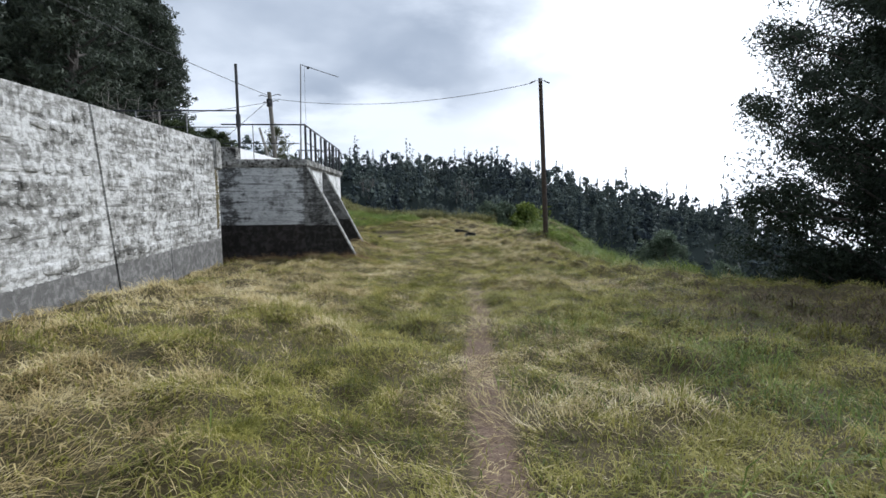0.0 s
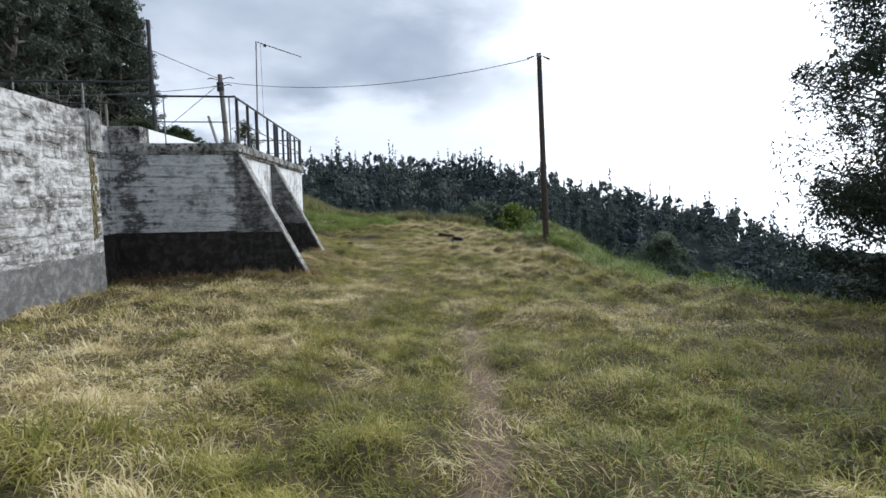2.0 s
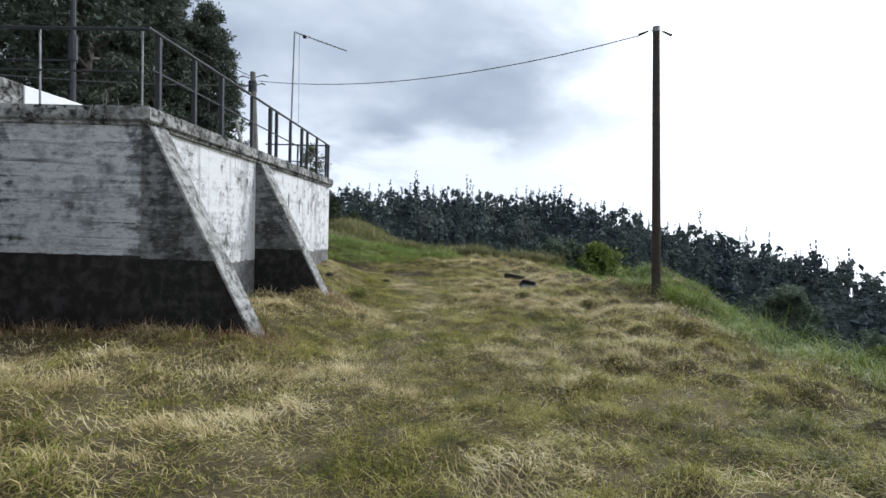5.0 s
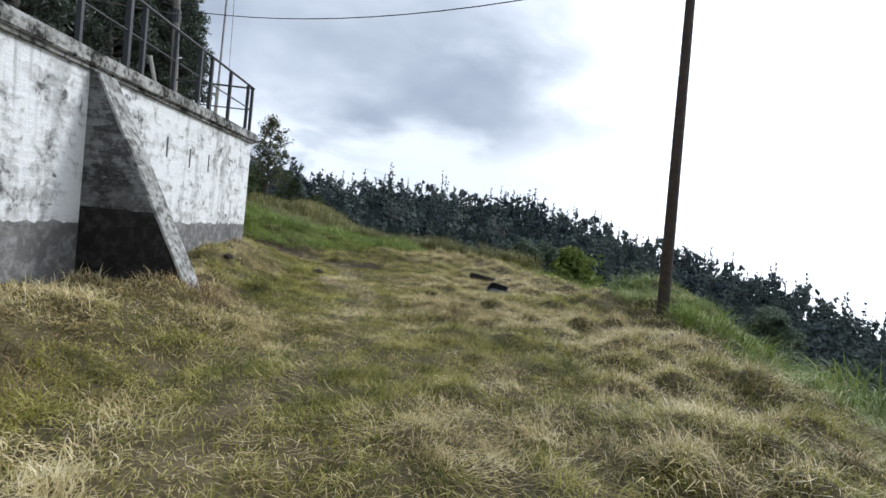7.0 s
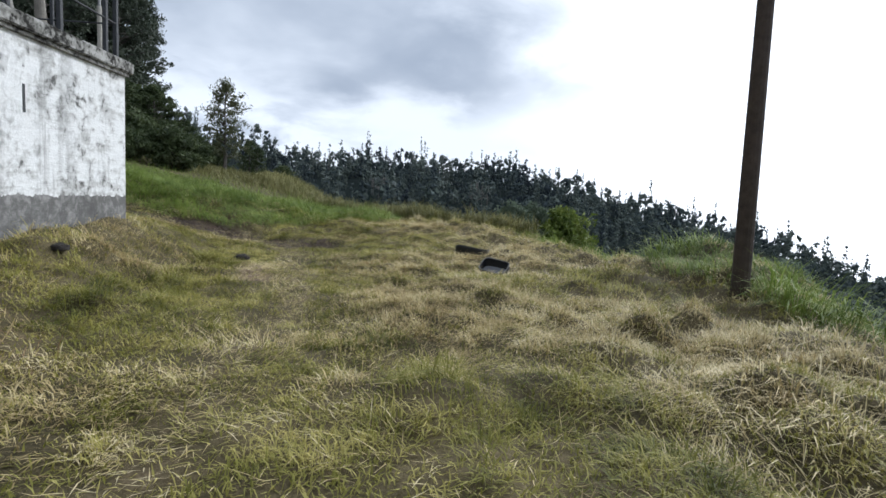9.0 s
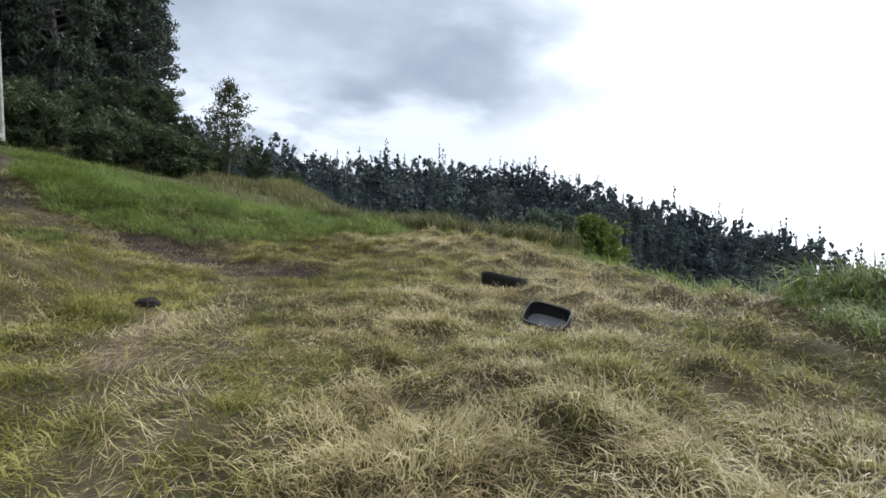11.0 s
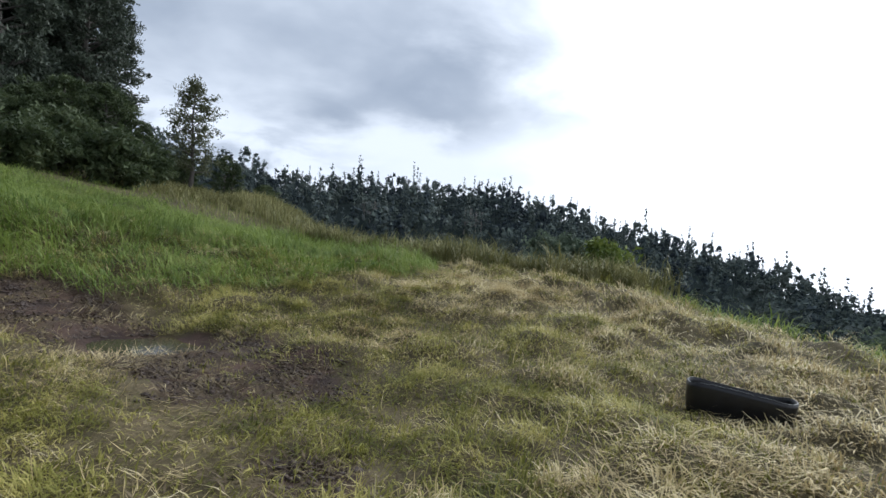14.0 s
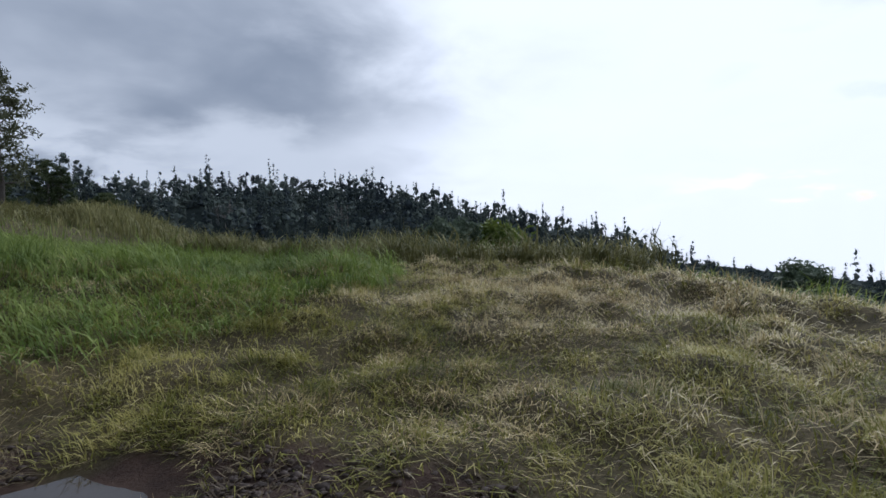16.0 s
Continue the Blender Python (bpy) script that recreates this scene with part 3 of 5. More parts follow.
def platform():
    p = thing("platform", "tall masonry platform with a black painted base", "platform", kind="structure")
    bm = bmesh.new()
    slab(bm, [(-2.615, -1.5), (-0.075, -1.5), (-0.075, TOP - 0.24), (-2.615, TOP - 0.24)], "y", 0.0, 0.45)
    part("front_wall", bm, M_FACE, p, "grey front wall with black stains")
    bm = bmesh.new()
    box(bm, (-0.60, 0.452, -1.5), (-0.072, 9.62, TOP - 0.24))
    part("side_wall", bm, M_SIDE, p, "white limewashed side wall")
    bm = bmesh.new()
    box(bm, (-2.6, 9.1, -1.5), (-0.603, 9.61, TOP - 0.24))
    part("back_wall", bm, M_SIDE, p)
    # coping: a slab with a thin drip fillet under it
    bm = bmesh.new()
    box(bm, (-0.70, -0.06, TOP - 0.19), (0.03, 9.72, TOP), bevel=0.018, segs=2)
    part("coping", bm, M_COPE, p, "stained cement coping")
    bm = bmesh.new()
    box(bm, (-2.60, -0.058, TOP - 0.192), (-0.705, 0.55, TOP - 0.004), bevel=0.018, segs=2)
    part("coping", bm, M_COPE, p, "stained cement coping")
    bm = bmesh.new()
    box(bm, (-0.62, -0.02, TOP - 0.243), (-0.02, 9.66, TOP - 0.185), bevel=0.008)
    part("fillet", bm, M_COPE, p)
    bm = bmesh.new()
    box(bm, (-2.60, -0.021, TOP - 0.243), (-0.625, 0.5, TOP - 0.185), bevel=0.008)
    part("fillet", bm, M_COPE, p)
    bm = bmesh.new()
    box(bm, (-2.60, 0.5, TOP - 0.3), (-0.66, 9.1, TOP - 0.06))
    part("deck", bm, M_COPE, p)
    # white parapet along the inner side, ending in a stained block
    bm = bmesh.new()
    box(bm, (-2.62, 0.42, TOP - 0.25), (-2.0, 9.5, 3.25), bevel=0.012)
    part("parapet", bm, M_WHITE, p, "white painted parapet")
    bm = bmesh.new()
    box(bm, (-2.625, -0.045, TOP - 0.002), (-1.99, 0.415, 3.255), bevel=0.015)
    part("parapet_block", bm, M_COPE, p)
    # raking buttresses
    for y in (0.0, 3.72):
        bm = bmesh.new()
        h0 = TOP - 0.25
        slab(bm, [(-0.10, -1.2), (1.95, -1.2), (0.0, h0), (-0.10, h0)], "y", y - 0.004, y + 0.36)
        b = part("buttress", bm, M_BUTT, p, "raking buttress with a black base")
        bm = bmesh.new()
        n = Vector((h0 + 1.2, 0, 1.95)).normalized()
        a, c = Vector((0.0, 0, h0)), Vector((1.95, 0, -1.2))
        q = [a, c, c + n * 0.035, a + n * 0.035]
        slab(bm, [(v.x, v.z) for v in q], "y", y - 0.015, y + 0.385)
        bmesh.ops.bevel(bm, geom=bm.edges[:], offset=0.012, segments=2, affect="EDGES")
        part("crest", bm, M_CREST, b, "pale cement crest")
    # weep slots in the side wall
    for y, z in ((6.58, 1.92), (7.37, 1.92), (5.75, 2.0)):
        bm = bmesh.new()
        box(bm, (-0.09, y - 0.02, z - 0.17), (-0.066, y + 0.02, z + 0.17))
        part("weep_slot", bm, M_RAIL, p, "dark narrow weep slot")


def railing():
    r = thing("railing", "dark painted iron railing on the platform edge", "railing", (0, 0, TOP))
    def bar(name, a, b, rad, mat=M_RAIL, sq=False):
        bm = bmesh.new()
        if sq:
            box(bm, (a[0] - rad, a[1] - rad, a[2]), (b[0] + rad, b[1] + rad, b[2]), bevel=0.005)
        else:
            rod(bm, a, b, rad)
        bmesh.ops.translate(bm, verts=bm.verts, vec=(0, 0, -TOP))
        part(name, bm, mat, r)
    zt = TOP + 1.0
    bar("top_rail", (-0.03, 0.0, zt), (-0.03, 9.35, zt), 0.024)
    bar("mid_rail", (-0.04, 0.1, TOP + 0.5), (-0.04, 9.35, TOP + 0.5), 0.014)
    for y, w in ((0.28, 0.03), (1.22, 0.03), (2.12, 0.035), (3.42, 0.03), (4.40, 0.036), (4.78, 0.03), (5.72, 0.03), (6.62, 0.034), (7.10, 0.03), (8.02, 0.03), (9.05, 0.03), (9.33, 0.03)):
        bar("post", (-0.05, y, TOP - 0.02), (-0.05, y, zt - 0.01), w, sq=True)
    bar("top_rail", (-2.40, 0.06, zt), (-0.03, 0.06, zt), 0.022)
    bar("mid_rail", (-2.40, 0.07, TOP + 0.46), (-0.2, 0.07, TOP + 0.46), 0.012)
    for x in (-1.52, -0.16):
        bar("post", (x, 0.10, TOP - 0.02), (x, 0.10, zt - 0.01), 0.014, M_RUST)
    # far end return
    bar("top_rail", (-2.0, 9.34, zt), (-0.03, 9.34, zt), 0.022)
    bar("mid_rail", (-2.0, 9.34, TOP + 0.5), (-0.03, 9.34, TOP + 0.5), 0.014)
    for x in (-1.9, -1.0):
        bar("post", (x, 9.34, TOP - 0.06), (x, 9.34, zt - 0.01), 0.022, sq=True)

    u = thing("upper_railing", "thin dark iron railing above the rubble wall", "railing", (-2.5, 1.9, 3.25))
    def ubar(name, a, b, rad, mat=M_RAIL):
        bm = rod(bmesh.new(), a, b, rad)
        bmesh.ops.translate(bm, verts=bm.verts, vec=(2.5, -1.9, -3.25))
        part(name, bm, mat, u)
    ubar("tall_post", (-2.44, 1.9, 3.2), (-2.44, 1.9, 6.03), 0.045)
    ubar("clamp", (-2.44, 1.9, 4.05), (-2.44, 1.9, 4.45), 0.075)
    ubar("top_rail", (-12, 1.9, 4.50), (-2.44, 1.9, 4.57), 0.024)
    ubar("mid_rail", (-12, 1.9, 4.0), (-2.44, 1.9, 4.05), 0.014)
    for x in (-4.05, -5.6, -7.2, -8.8, -10.4):
        ubar("post", (x, 1.9, 3.0), (x, 1.9, 4.53), 0.02, M_RUST)
    # ground behind the parapet that the railing stands on
    bm = bmesh.new()
    box(bm, (-14, 0.0, -1.5), (-2.64, 9.4, 3.24))
    box(bm, (-14, -30, -1.5), (WX - 0.72, -2.6, 2.95))
    box(bm, (-14, -2.6, -1.5), (-2.7, -0.01, 2.95))
    tagged(part("terrace", bm, M_COPE), "raised cement terrace behind the wall", "terrace", kind="structure")


platform()
railing()

# ---------------------------------------------------------------- poles, mast and wires


def wire(name, pts, sag, rad, label, cat="cable"):
    bm = bmesh.new()
    a, b = Vector(pts[0]), Vector(pts[1])
    q = [a.lerp(b, i / 14) - Vector((0, 0, sag * 4 * (i / 14) * (1 - i / 14))) for i in range(15)]
    tube(bm, q, rad, False)
    return tagged(part(name, bm, M_CABLE), label, cat)


def poles():
    base, top = Vector((9.47, 7.80, -0.35)), Vector((8.94, 7.22, 6.82))
    p = thing("wooden_pole", "leaning dark creosoted wooden pole in grass", "pole", base)
    bm = rod(bmesh.new(), (0, 0, 0), top - base, 0.125, 0.085, 14)
    part("shaft", bm, M_POLE, p)
    bm = rod(bmesh.new(), (top - base) * 0.985, (top - base) * 1.0 + Vector((0, 0, 0.02)), 0.095, 0.09, 14)
    part("cap", bm, M_RUST, p)
    for s in (-1, 1):
        bm = bmesh.new()
        o = (top - base) + Vector((s * 0.42, 0.05, -0.18))
        rod(bm, o, o + Vector((s * -0.24, 0, 0.10)), 0.035, 0.02, 8)
        part("strain_insulator", bm, M_INSUL, p, "brown strain insulator")
        bm = rod(bmesh.new(), o + Vector((s * -0.24, 0, 0.10)), top - base - Vector((0, 0, 0.06)), 0.006, n=5)
        part("stay", bm, M_CABLE, p)

    u0, u1 = Vector((-3.72, 13.46, 0.0)), Vector((-4.13, 13.57, 7.3))
    u = thing("utility_pole", "round grey wooden utility pole with brackets and wires", "pole", u0)
    part("shaft", rod(bmesh.new(), (0, 0, -0.3), u1 - u0, 0.125, 0.10, 14), M_POLEGREY, u)
    part("stay_wire", rod(bmesh.new(), (u1 - u0) * 0.95, Vector((-10.2, 11.4, 1.0)) - u0, 0.012, n=6), M_CABLE, u)
    t = u1 - u0
    for dx, dz, ln in ((-0.55, -0.15, 0.5), (0.62, -0.10, 0.6), (0.5, -0.42, 0.5), (-0.35, -0.5, 0.35)):
        bm = bmesh.new()
        rod(bm, t + Vector((0, 0, dz - 0.12)), t + Vector((dx * 0.7, 0, dz)), 0.018, n=6)
        rod(bm, t + Vector((dx * 0.7, 0, dz)), t + Vector((dx, 0, dz - 0.06)), 0.03, 0.014, 6)
        part("bracket", bm, M_RAIL, u)
    part("clamp", rod(bmesh.new(), t - Vector((0, 0, 0.75)), t - Vector((0, 0, 0.35)), 0.16, n=12), M_RAIL, u, "dark clamp band")

    m0, m1 = Vector((-2.62, 13.42, 1.72)), Vector((-2.30, 12.85, 8.6))
    m = thing("antenna_mast", "pale antenna mast lashed to wooden rails", "antenna", m0)
    part("lower_post", rod(bmesh.new(), (0, 0, 0), (m1 - m0) * 0.45, 0.055, 0.05, 10), M_GREYWOOD, m, "pale grey wooden post")
    part("tube", rod(bmesh.new(), (m1 - m0) * 0.42, m1 - m0, 0.032, 0.028, 10), M_RUST, m, "thin steel tube")
    t = m1 - m0
    a, b = t + Vector((-0.03, 0, 0)), t + Vector((1.9, 0.35, -0.55))
    part("boom", rod(bmesh.new(), a, b, 0.016, n=6), M_RAIL, m)
    for i in range(12):
        c = a.lerp(b, 0.1 + i * 0.078)
        l = 0.30 - 0.012 * i
        part("element", rod(bmesh.new(), c + Vector((-0.05, -l, 0)), c + Vector((0.05, l, 0)), 0.006, n=5), M_RUST, m)
    part("dipole_box", box(bmesh.new(), a.lerp(b, 0.2) - Vector((0.06, 0.05, 0.09)), a.lerp(b, 0.2) + Vector((0.06, 0.05, 0.02)), bevel=0.01), M_RAIL, m)
    part("feed_cable", rod(bmesh.new(), t + Vector((0.18, 0, -0.1)), t * 0.5 + Vector((0.28, 0, 0)), 0.007, n=5), M_CABLE, m)
    f = thing("wooden_fence", "weathered wooden rails joining mast and pole", "rails", (-3.4, 13.5, 1.8))
    for z0, z1 in ((1.88, 1.80), (2.62, 2.50)):
        bm = bmesh.new()
        rod(bm, (-1.3, -0.14, z0 - 1.8 + 0.06), (0.84, -0.14, z1 - 1.8), 0.045, 0.04, 9)
        part("rail", bm, M_GREYWOOD, f)
    part("brace", rod(bmesh.new(), (-0.45, -0.2, 0.55), (-1.25, -0.2, 3.6), 0.07, 0.06, 9), M_GREYWOOD, f)
    part("lashing", rod(bmesh.new(), (0.77, -0.14, 0.60), (0.77, -0.14, 0.78), 0.066, n=10), M_CABLE, f)

    wire("overhead_wire", [(-3.9, 13.5, 6.95), (8.55, 7.25, 6.62)], 0.55, 0.012, "sagging black wire between the two poles")
    wire("overhead_wire", [(-4.13, 13.5, 7.1), (-14, -4, 11)], 0.4, 0.014, "black wire rising from the utility pole")
    wire("overhead_wire", [(-4.0, 13.5, 6.8), (-9.0, 3.0, 4.4)], 0.2, 0.014, "black service wire to the terrace")


poles()

# ---------------------------------------------------------------- vegetation


def blades(rng, x, y, length, width, lean, curl, az, lift=0.0):
    """Arrays for grass blades: a root, two shoulders and a tip each."""
    n = len(x)
    z = height(x, y) + lift
    d = np.stack([np.cos(az), np.sin(az), np.zeros(n)], -1)
    s = np.stack([-np.sin(az), np.cos(az), np.zeros(n)], -1)
    up = np.array([0, 0, 1.0])
    a1, a2 = lean, np.minimum(lean + curl, 1.75)
    p0 = np.stack([x, y, z - 0.01], -1)
    p1 = p0 + (d * np.sin(a1)[:, None] + up * np.cos(a1)[:, None]) * (length * 0.45)[:, None]
    p2 = p1 + (d * np.sin(a2)[:, None] + up * np.cos(a2)[:, None]) * (length * 0.55)[:, None]
    w = (width * 0.56)[:, None]
    return np.stack([p0, p1 - s * w, p1 + s * w, p2], 1).reshape(-1, 3)


def blade_object(name, v, mat, label, cat):
    n = len(v) // 4
    loops = (np.arange(n)[:, None] * 4 + np.array([0, 2, 1, 1, 2, 3])[None]).ravel()
    return tagged(new(name, raw_mesh(name, v, loops, np.full(n * 2, 3), mat)), label, cat, kind="stuff")


def field(x, y, s):
    """A smooth made-up field in 0..1 for patches."""
    return 0.5 + 0.25 * (np.sin(x * s + 1.7 * np.sin(y * s * 0.7 + 1)) + np.sin(y * s * 1.23 + 1.9 * np.sin(x * s * 0.61 + 2)))


def scatter(rng, n, x0, x1, y0, y1, keep):
    xs, ys = rng.uniform(x0, x1, n), rng.uniform(y0, y1, n)
    k = rng.random(n) < keep(xs, ys)
    return xs[k], ys[k]


def outside(x, y):
    solid = ((x < WX + 0.03) & (y < -2.0)) | ((x < -0.0) & (y > -2.2) & (y < 9.7) & (x < 0.0) & ~((y < 0) & (x > -2.6)))
    water = ((x - 0.68) / 0.76) ** 2 + ((y - 14.6) / 0.56) ** 2 < 1.0
    tray = (np.hypot(x - 6.25, y - 10.0) < 0.31) | (np.hypot(x - 6.12, y - 12.8) < 0.3)
    for a, b in ((1.74, 9.92), (0.70, 6.77), (3.97, 14.6)):
        tray = tray | (np.hypot(x - a, y - b) < 0.13)
    return np.where(solid | water | tray, 0.0, 1.0)


def dryness(x, y):
    """How much of the sward is dry hay: a brown left side, a green strip between the ruts, mixed patches beyond."""
    wob = 0.35 * np.sin(y * 0.9) + 0.2 * np.sin(y * 2.3 + 1)
    left = np.interp(y, [-16, -6, 0, 3, 8], [1.4, 2.3, 3.0, 3.3, 2.6])
    near = 0.60 * (1 - ss(left - 0.25, left + 0.15, x + 0.25 * wob))
    strip = 0.30 * ss(left - 0.1, left + 0.3, x) * (1 - ss(4.0, 4.6, x + 0.3 * wob))
    right = 0.30 * ss(4.0, 4.8, x + 0.3 * wob) - 0.34 * ss(4.4, 6.2, x) * (1 - ss(-9, -4, y))
    first = near + strip + right
    later = 0.50 - 0.05 * ss(10, 14, y) - 0.24 * bell(x, y, 2.6, 8.5, 1.1, 3.2) - 0.18 * bell(x, y, 1.0, 12.0, 2.0, 2.0) + 0.06 * ss(4, 6, x)
    k = ss(0.5, 5.0, y)
    return np.clip(first * (1 - k) + later * k + 0.55 * (field(x + 9, y + 2, 0.95) - 0.5) + 0.3 * (field(x, y, 2.9) - 0.5), 0, 1)


def build_grass():
    rng = np.random.default_rng(7)

    def near_weight(x, y):
        path = np.interp(y, [-16, -7.5, 0, 5, 8, 11.6, 20], [2.7, 3.8, 4.7, 4.8, 3.6, 2.2, 3.0])
        d = np.abs(x - path)
        return np.clip(1.25 - d / 6.0, 0.24, 1.0) * np.clip(1.2 - (y - 12) / 14, 0.4, 1)

    def broad(x, y):
        # coarser blades away from the trodden line, where there are fewer
        return 1 + 0.9 * (1 - near_weight(x, y))

    def base(x, y):
        return outside(x, y) * near_weight(x, y) * (edge_run(x, y) < 2.5)

    # short green stubble
    x, y = scatter(rng, 520000, -8, 12.5, -15.4, 22, lambda x, y: base(x, y) * np.clip(1 - bare_mask(x, y) * 1.35 - wet_mask(x, y) * 1.2, 0.02, 1) * (0.6 + 0.4 * field(x, y, 1.1)))
    x2, y2 = scatter(rng, 280000, 0.5, 9.0, -15.2, 16, lambda x, y: outside(x, y) * ss(0.5, 0.8, near_weight(x, y)) * np.clip(1 - bare_mask(x, y) * 1.35 - wet_mask(x, y) * 1.2, 0.02, 1))
    x, y = np.concatenate([x, x2]), np.concatenate([y, y2])
    n = len(x)
    v = blades(rng, x, y, rng.uniform(0.03, 0.10, n), rng.uniform(0.005, 0.0105, n) * broad(x, y), rng.uniform(0.3, 1.5, n), rng.uniform(0.1, 0.9, n), rng.uniform(0, 6.3, n))
    blade_object("mown_grass", v, M_GREEN, "short trodden green grass over the meadow", "grass")
    # matted tussocks: blades fall outwards from each middle
    keep = (outside(CX, CY) > 0) & (edge_run(CX, CY) < 2) & (bare_mask(CX, CY) < 0.3) & (wet_mask(CX, CY) < 0.5)
    cx, cy, cr, ch = CX[keep], CY[keep], CR[keep], CH[keep]
    dry = dryness(cx, cy) + rng.normal(0, 0.13, len(cx))
    per = ((48 + 330 * cr) * near_weight(cx, cy)).astype(int) + 8
    comb = 6 * field(cx, cy, 0.8) + rng.normal(0, 1.1, len(cx))
    for name, pick, mat, label in (("grass_tussocks", dry < 0.49, M_GREEN, "matted green and yellowing grass tussocks"), ("dry_tussocks", dry >= 0.49, M_STRAW, "matted dry straw-coloured tussocks")):
        idx = np.repeat(np.flatnonzero(pick), per[pick])
        n = len(idx)
        ox, oy = rng.normal(0, 1, n) * cr[idx] * 0.62, rng.normal(0, 1, n) * cr[idx] * 0.62
        x, y = cx[idx] + ox, cy[idx] + oy
        ok = outside(x, y) > 0
        # limp blades: half combed one way, half falling outwards, all bending over
        az = np.where(rng.random(n) < 0.55, comb[idx] + rng.normal(0, 0.45, n), np.arctan2(oy, ox) + rng.normal(0, 0.8, n))
        lean = np.clip(rng.normal(0.75, 0.35, n), 0.1, 1.45)
        ln = rng.uniform(0.07, 0.22, n) * (0.75 + 4.5 * ch[idx])
        wd = rng.uniform(0.004, 0.008, n) * broad(x, y)
        a = [q[ok] for q in (x, y, ln, wd, lean, rng.uniform(0.5, 1.3, n), az)]
        blade_object(name, blades(rng, *a), mat, label, "grass")
    # loose hay in swathes
    x, y = scatter(rng, 760000, -8, 12.0, -15.4, 21, lambda x, y: base(x, y) * np.clip(0.06 + 1.15 * dryness(x, y) ** 1.8 * (0.35 + 1.1 * field(x + 5, y, 3.4)) + 0.25 * near_line(x, y, RUT_B, 0.35) + 0.18 * near_line(x, y, RUT_A, 0.5) * 2 + 0.5 * near_line(x, y, [(2.55, 7.9), (2.25, 8.9), (2.1, 9.7)], 0.5) - wet_mask(x, y) * 0.7, 0.015, 1))
    n = len(x)
    az = 5 * field(x - 4, y + 8, 0.7) + 5 * field(x, y, 2.3) + rng.normal(0, 0.6, n)
    v = blades(rng, x, y, rng.uniform(0.06, 0.25, n), rng.uniform(0.003, 0.0065, n) * broad(x, y), rng.uniform(1.05, 1.62, n), rng.uniform(-0.4, 0.5, n), az, rng.uniform(0.0, 0.04, n))
    blade_object("hay", v, M_STRAW, "loose dry cut hay lying in swathes", "hay")
    # trampled litter on the mud
    x, y = scatter(rng, 150000, -2, 4, 10.5, 17, lambda x, y: np.clip(wet_mask(x, y) * outside(x, y) * (0.1 + 0.8 * field(x, y, 2.9)), 0, 1))
    n = len(x)
    v = blades(rng, x, y, rng.uniform(0.03, 0.15, n), rng.uniform(0.004, 0.012, n), rng.uniform(1.0, 1.6, n), rng.uniform(-0.3, 0.3, n), rng.uniform(0, 6.3, n), rng.uniform(0, 0.02, n))
    blade_object("mud_litter", v, M_BRUSH, "brown trampled litter on wet mud", "litter")
    x, y = scatter(rng, 34000, -2, 4, 10.5, 17, lambda x, y: np.clip(wet_mask(x, y) * 1.1 - 0.25, 0, 1) * outside(x, y))
    n = len(x)
    octa = np.array([(1, 0, 0), (-1, 0, 0), (0, 1, 0), (0, -1, 0), (0, 0, 1), (0, 0, -1)], float)
    faces = np.array([(0, 2, 4), (2, 1, 4), (1, 3, 4), (3, 0, 4), (2, 0, 5), (1, 2, 5), (3, 1, 5), (0, 3, 5)])
    size = rng.uniform(0.008, 0.045, n) * rng.uniform(0.5, 1.0, n)
    v = np.stack([x, y, height(x, y)], -1)[:, None] + octa[None] * size[:, None, None] * np.array([1.3, 1.0, 0.6]) * rng.uniform(0.6, 1.3, (n, 6, 1))
    loops = (np.arange(n)[:, None, None] * 6 + faces[None]).ravel()
    tagged(new("mud_clods", raw_mesh("mud_clods", v.reshape(-1, 3), loops, np.full(n * 8, 3), M_MUD)), "small brown clods of trodden mud", "mud", kind="stuff")
    # brown dead brush under the tree by the brink
    x, y = scatter(rng, 70000, 6.5, 14, -13, -4, lambda x, y: np.clip(1.6 * bell(x, y, 9.6, -8.6, 2.2, 1.9) * (0.2 + field(x, y, 2.2)), 0, 1))
    n = len(x)
    v = blades(rng, x, y, rng.uniform(0.12, 0.42, n), rng.uniform(0.005, 0.012, n), rng.uniform(0.5, 1.55, n), rng.uniform(0.3, 1.0, n), rng.uniform(0, 6.3, n))
    blade_object("dead_brush", v, M_BRUSH, "tangled brown dead brush near the tree", "brush")

    # tall fresh grass: the bank beside the track, the mound by the pole, the brink
    def tall_weight(x, y):
        start = np.interp(x, [-9, -7.3, -5, -4, -2, 0, 0.5, 0.9, 1.6, 2.3, 3.4, 4.2], [20.5, 18.3, 16.9, 16.3, 15.9, 16.2, 16.3, 16.9, 17.0, 17.4, 18.4, 20]) + 0.2 * np.sin(x * 3.1)
        bank = ss(-0.2, 0.9, y - start) * (x < 4.2)
        bank = bank * (near_line(x, y, RUT_B, 0.6) < 0.2) * (near_line(x, y, ROAD, 1.6) < 0.2)
        mound = bell(x, y, 10.6, 9.3, 1.5, 1.8) > 0.32
        brink = (edge_run(x, y) > -0.9) & (edge_run(x, y) < 5)
        verge = 0.6 * near_line(x, y, [(-8, 15.4), (-5, 14.6), (-2.8, 14.3)], 0.9)
        lush = 0.8 * bell(x, y, 7.0, -12.0, 2.2, 3.4) * (field(x, y, 2.2) > 0.42)
        return np.clip(bank * 1.3 + mound * 1.0 + brink * np.where(y < 10.5, 0.85, 0.45 * np.clip(2.2 * field(x, y, 1.9) - 0.45, 0.1, 1)) + verge + lush, 0, 1) * outside(x, y)
    x, y = scatter(rng, 560000, -14, 14, -15.4, 31, lambda x, y: tall_weight(x, y) * np.clip(1.3 - (y - 14) / 18, 0.3, 1))
    n = len(x)
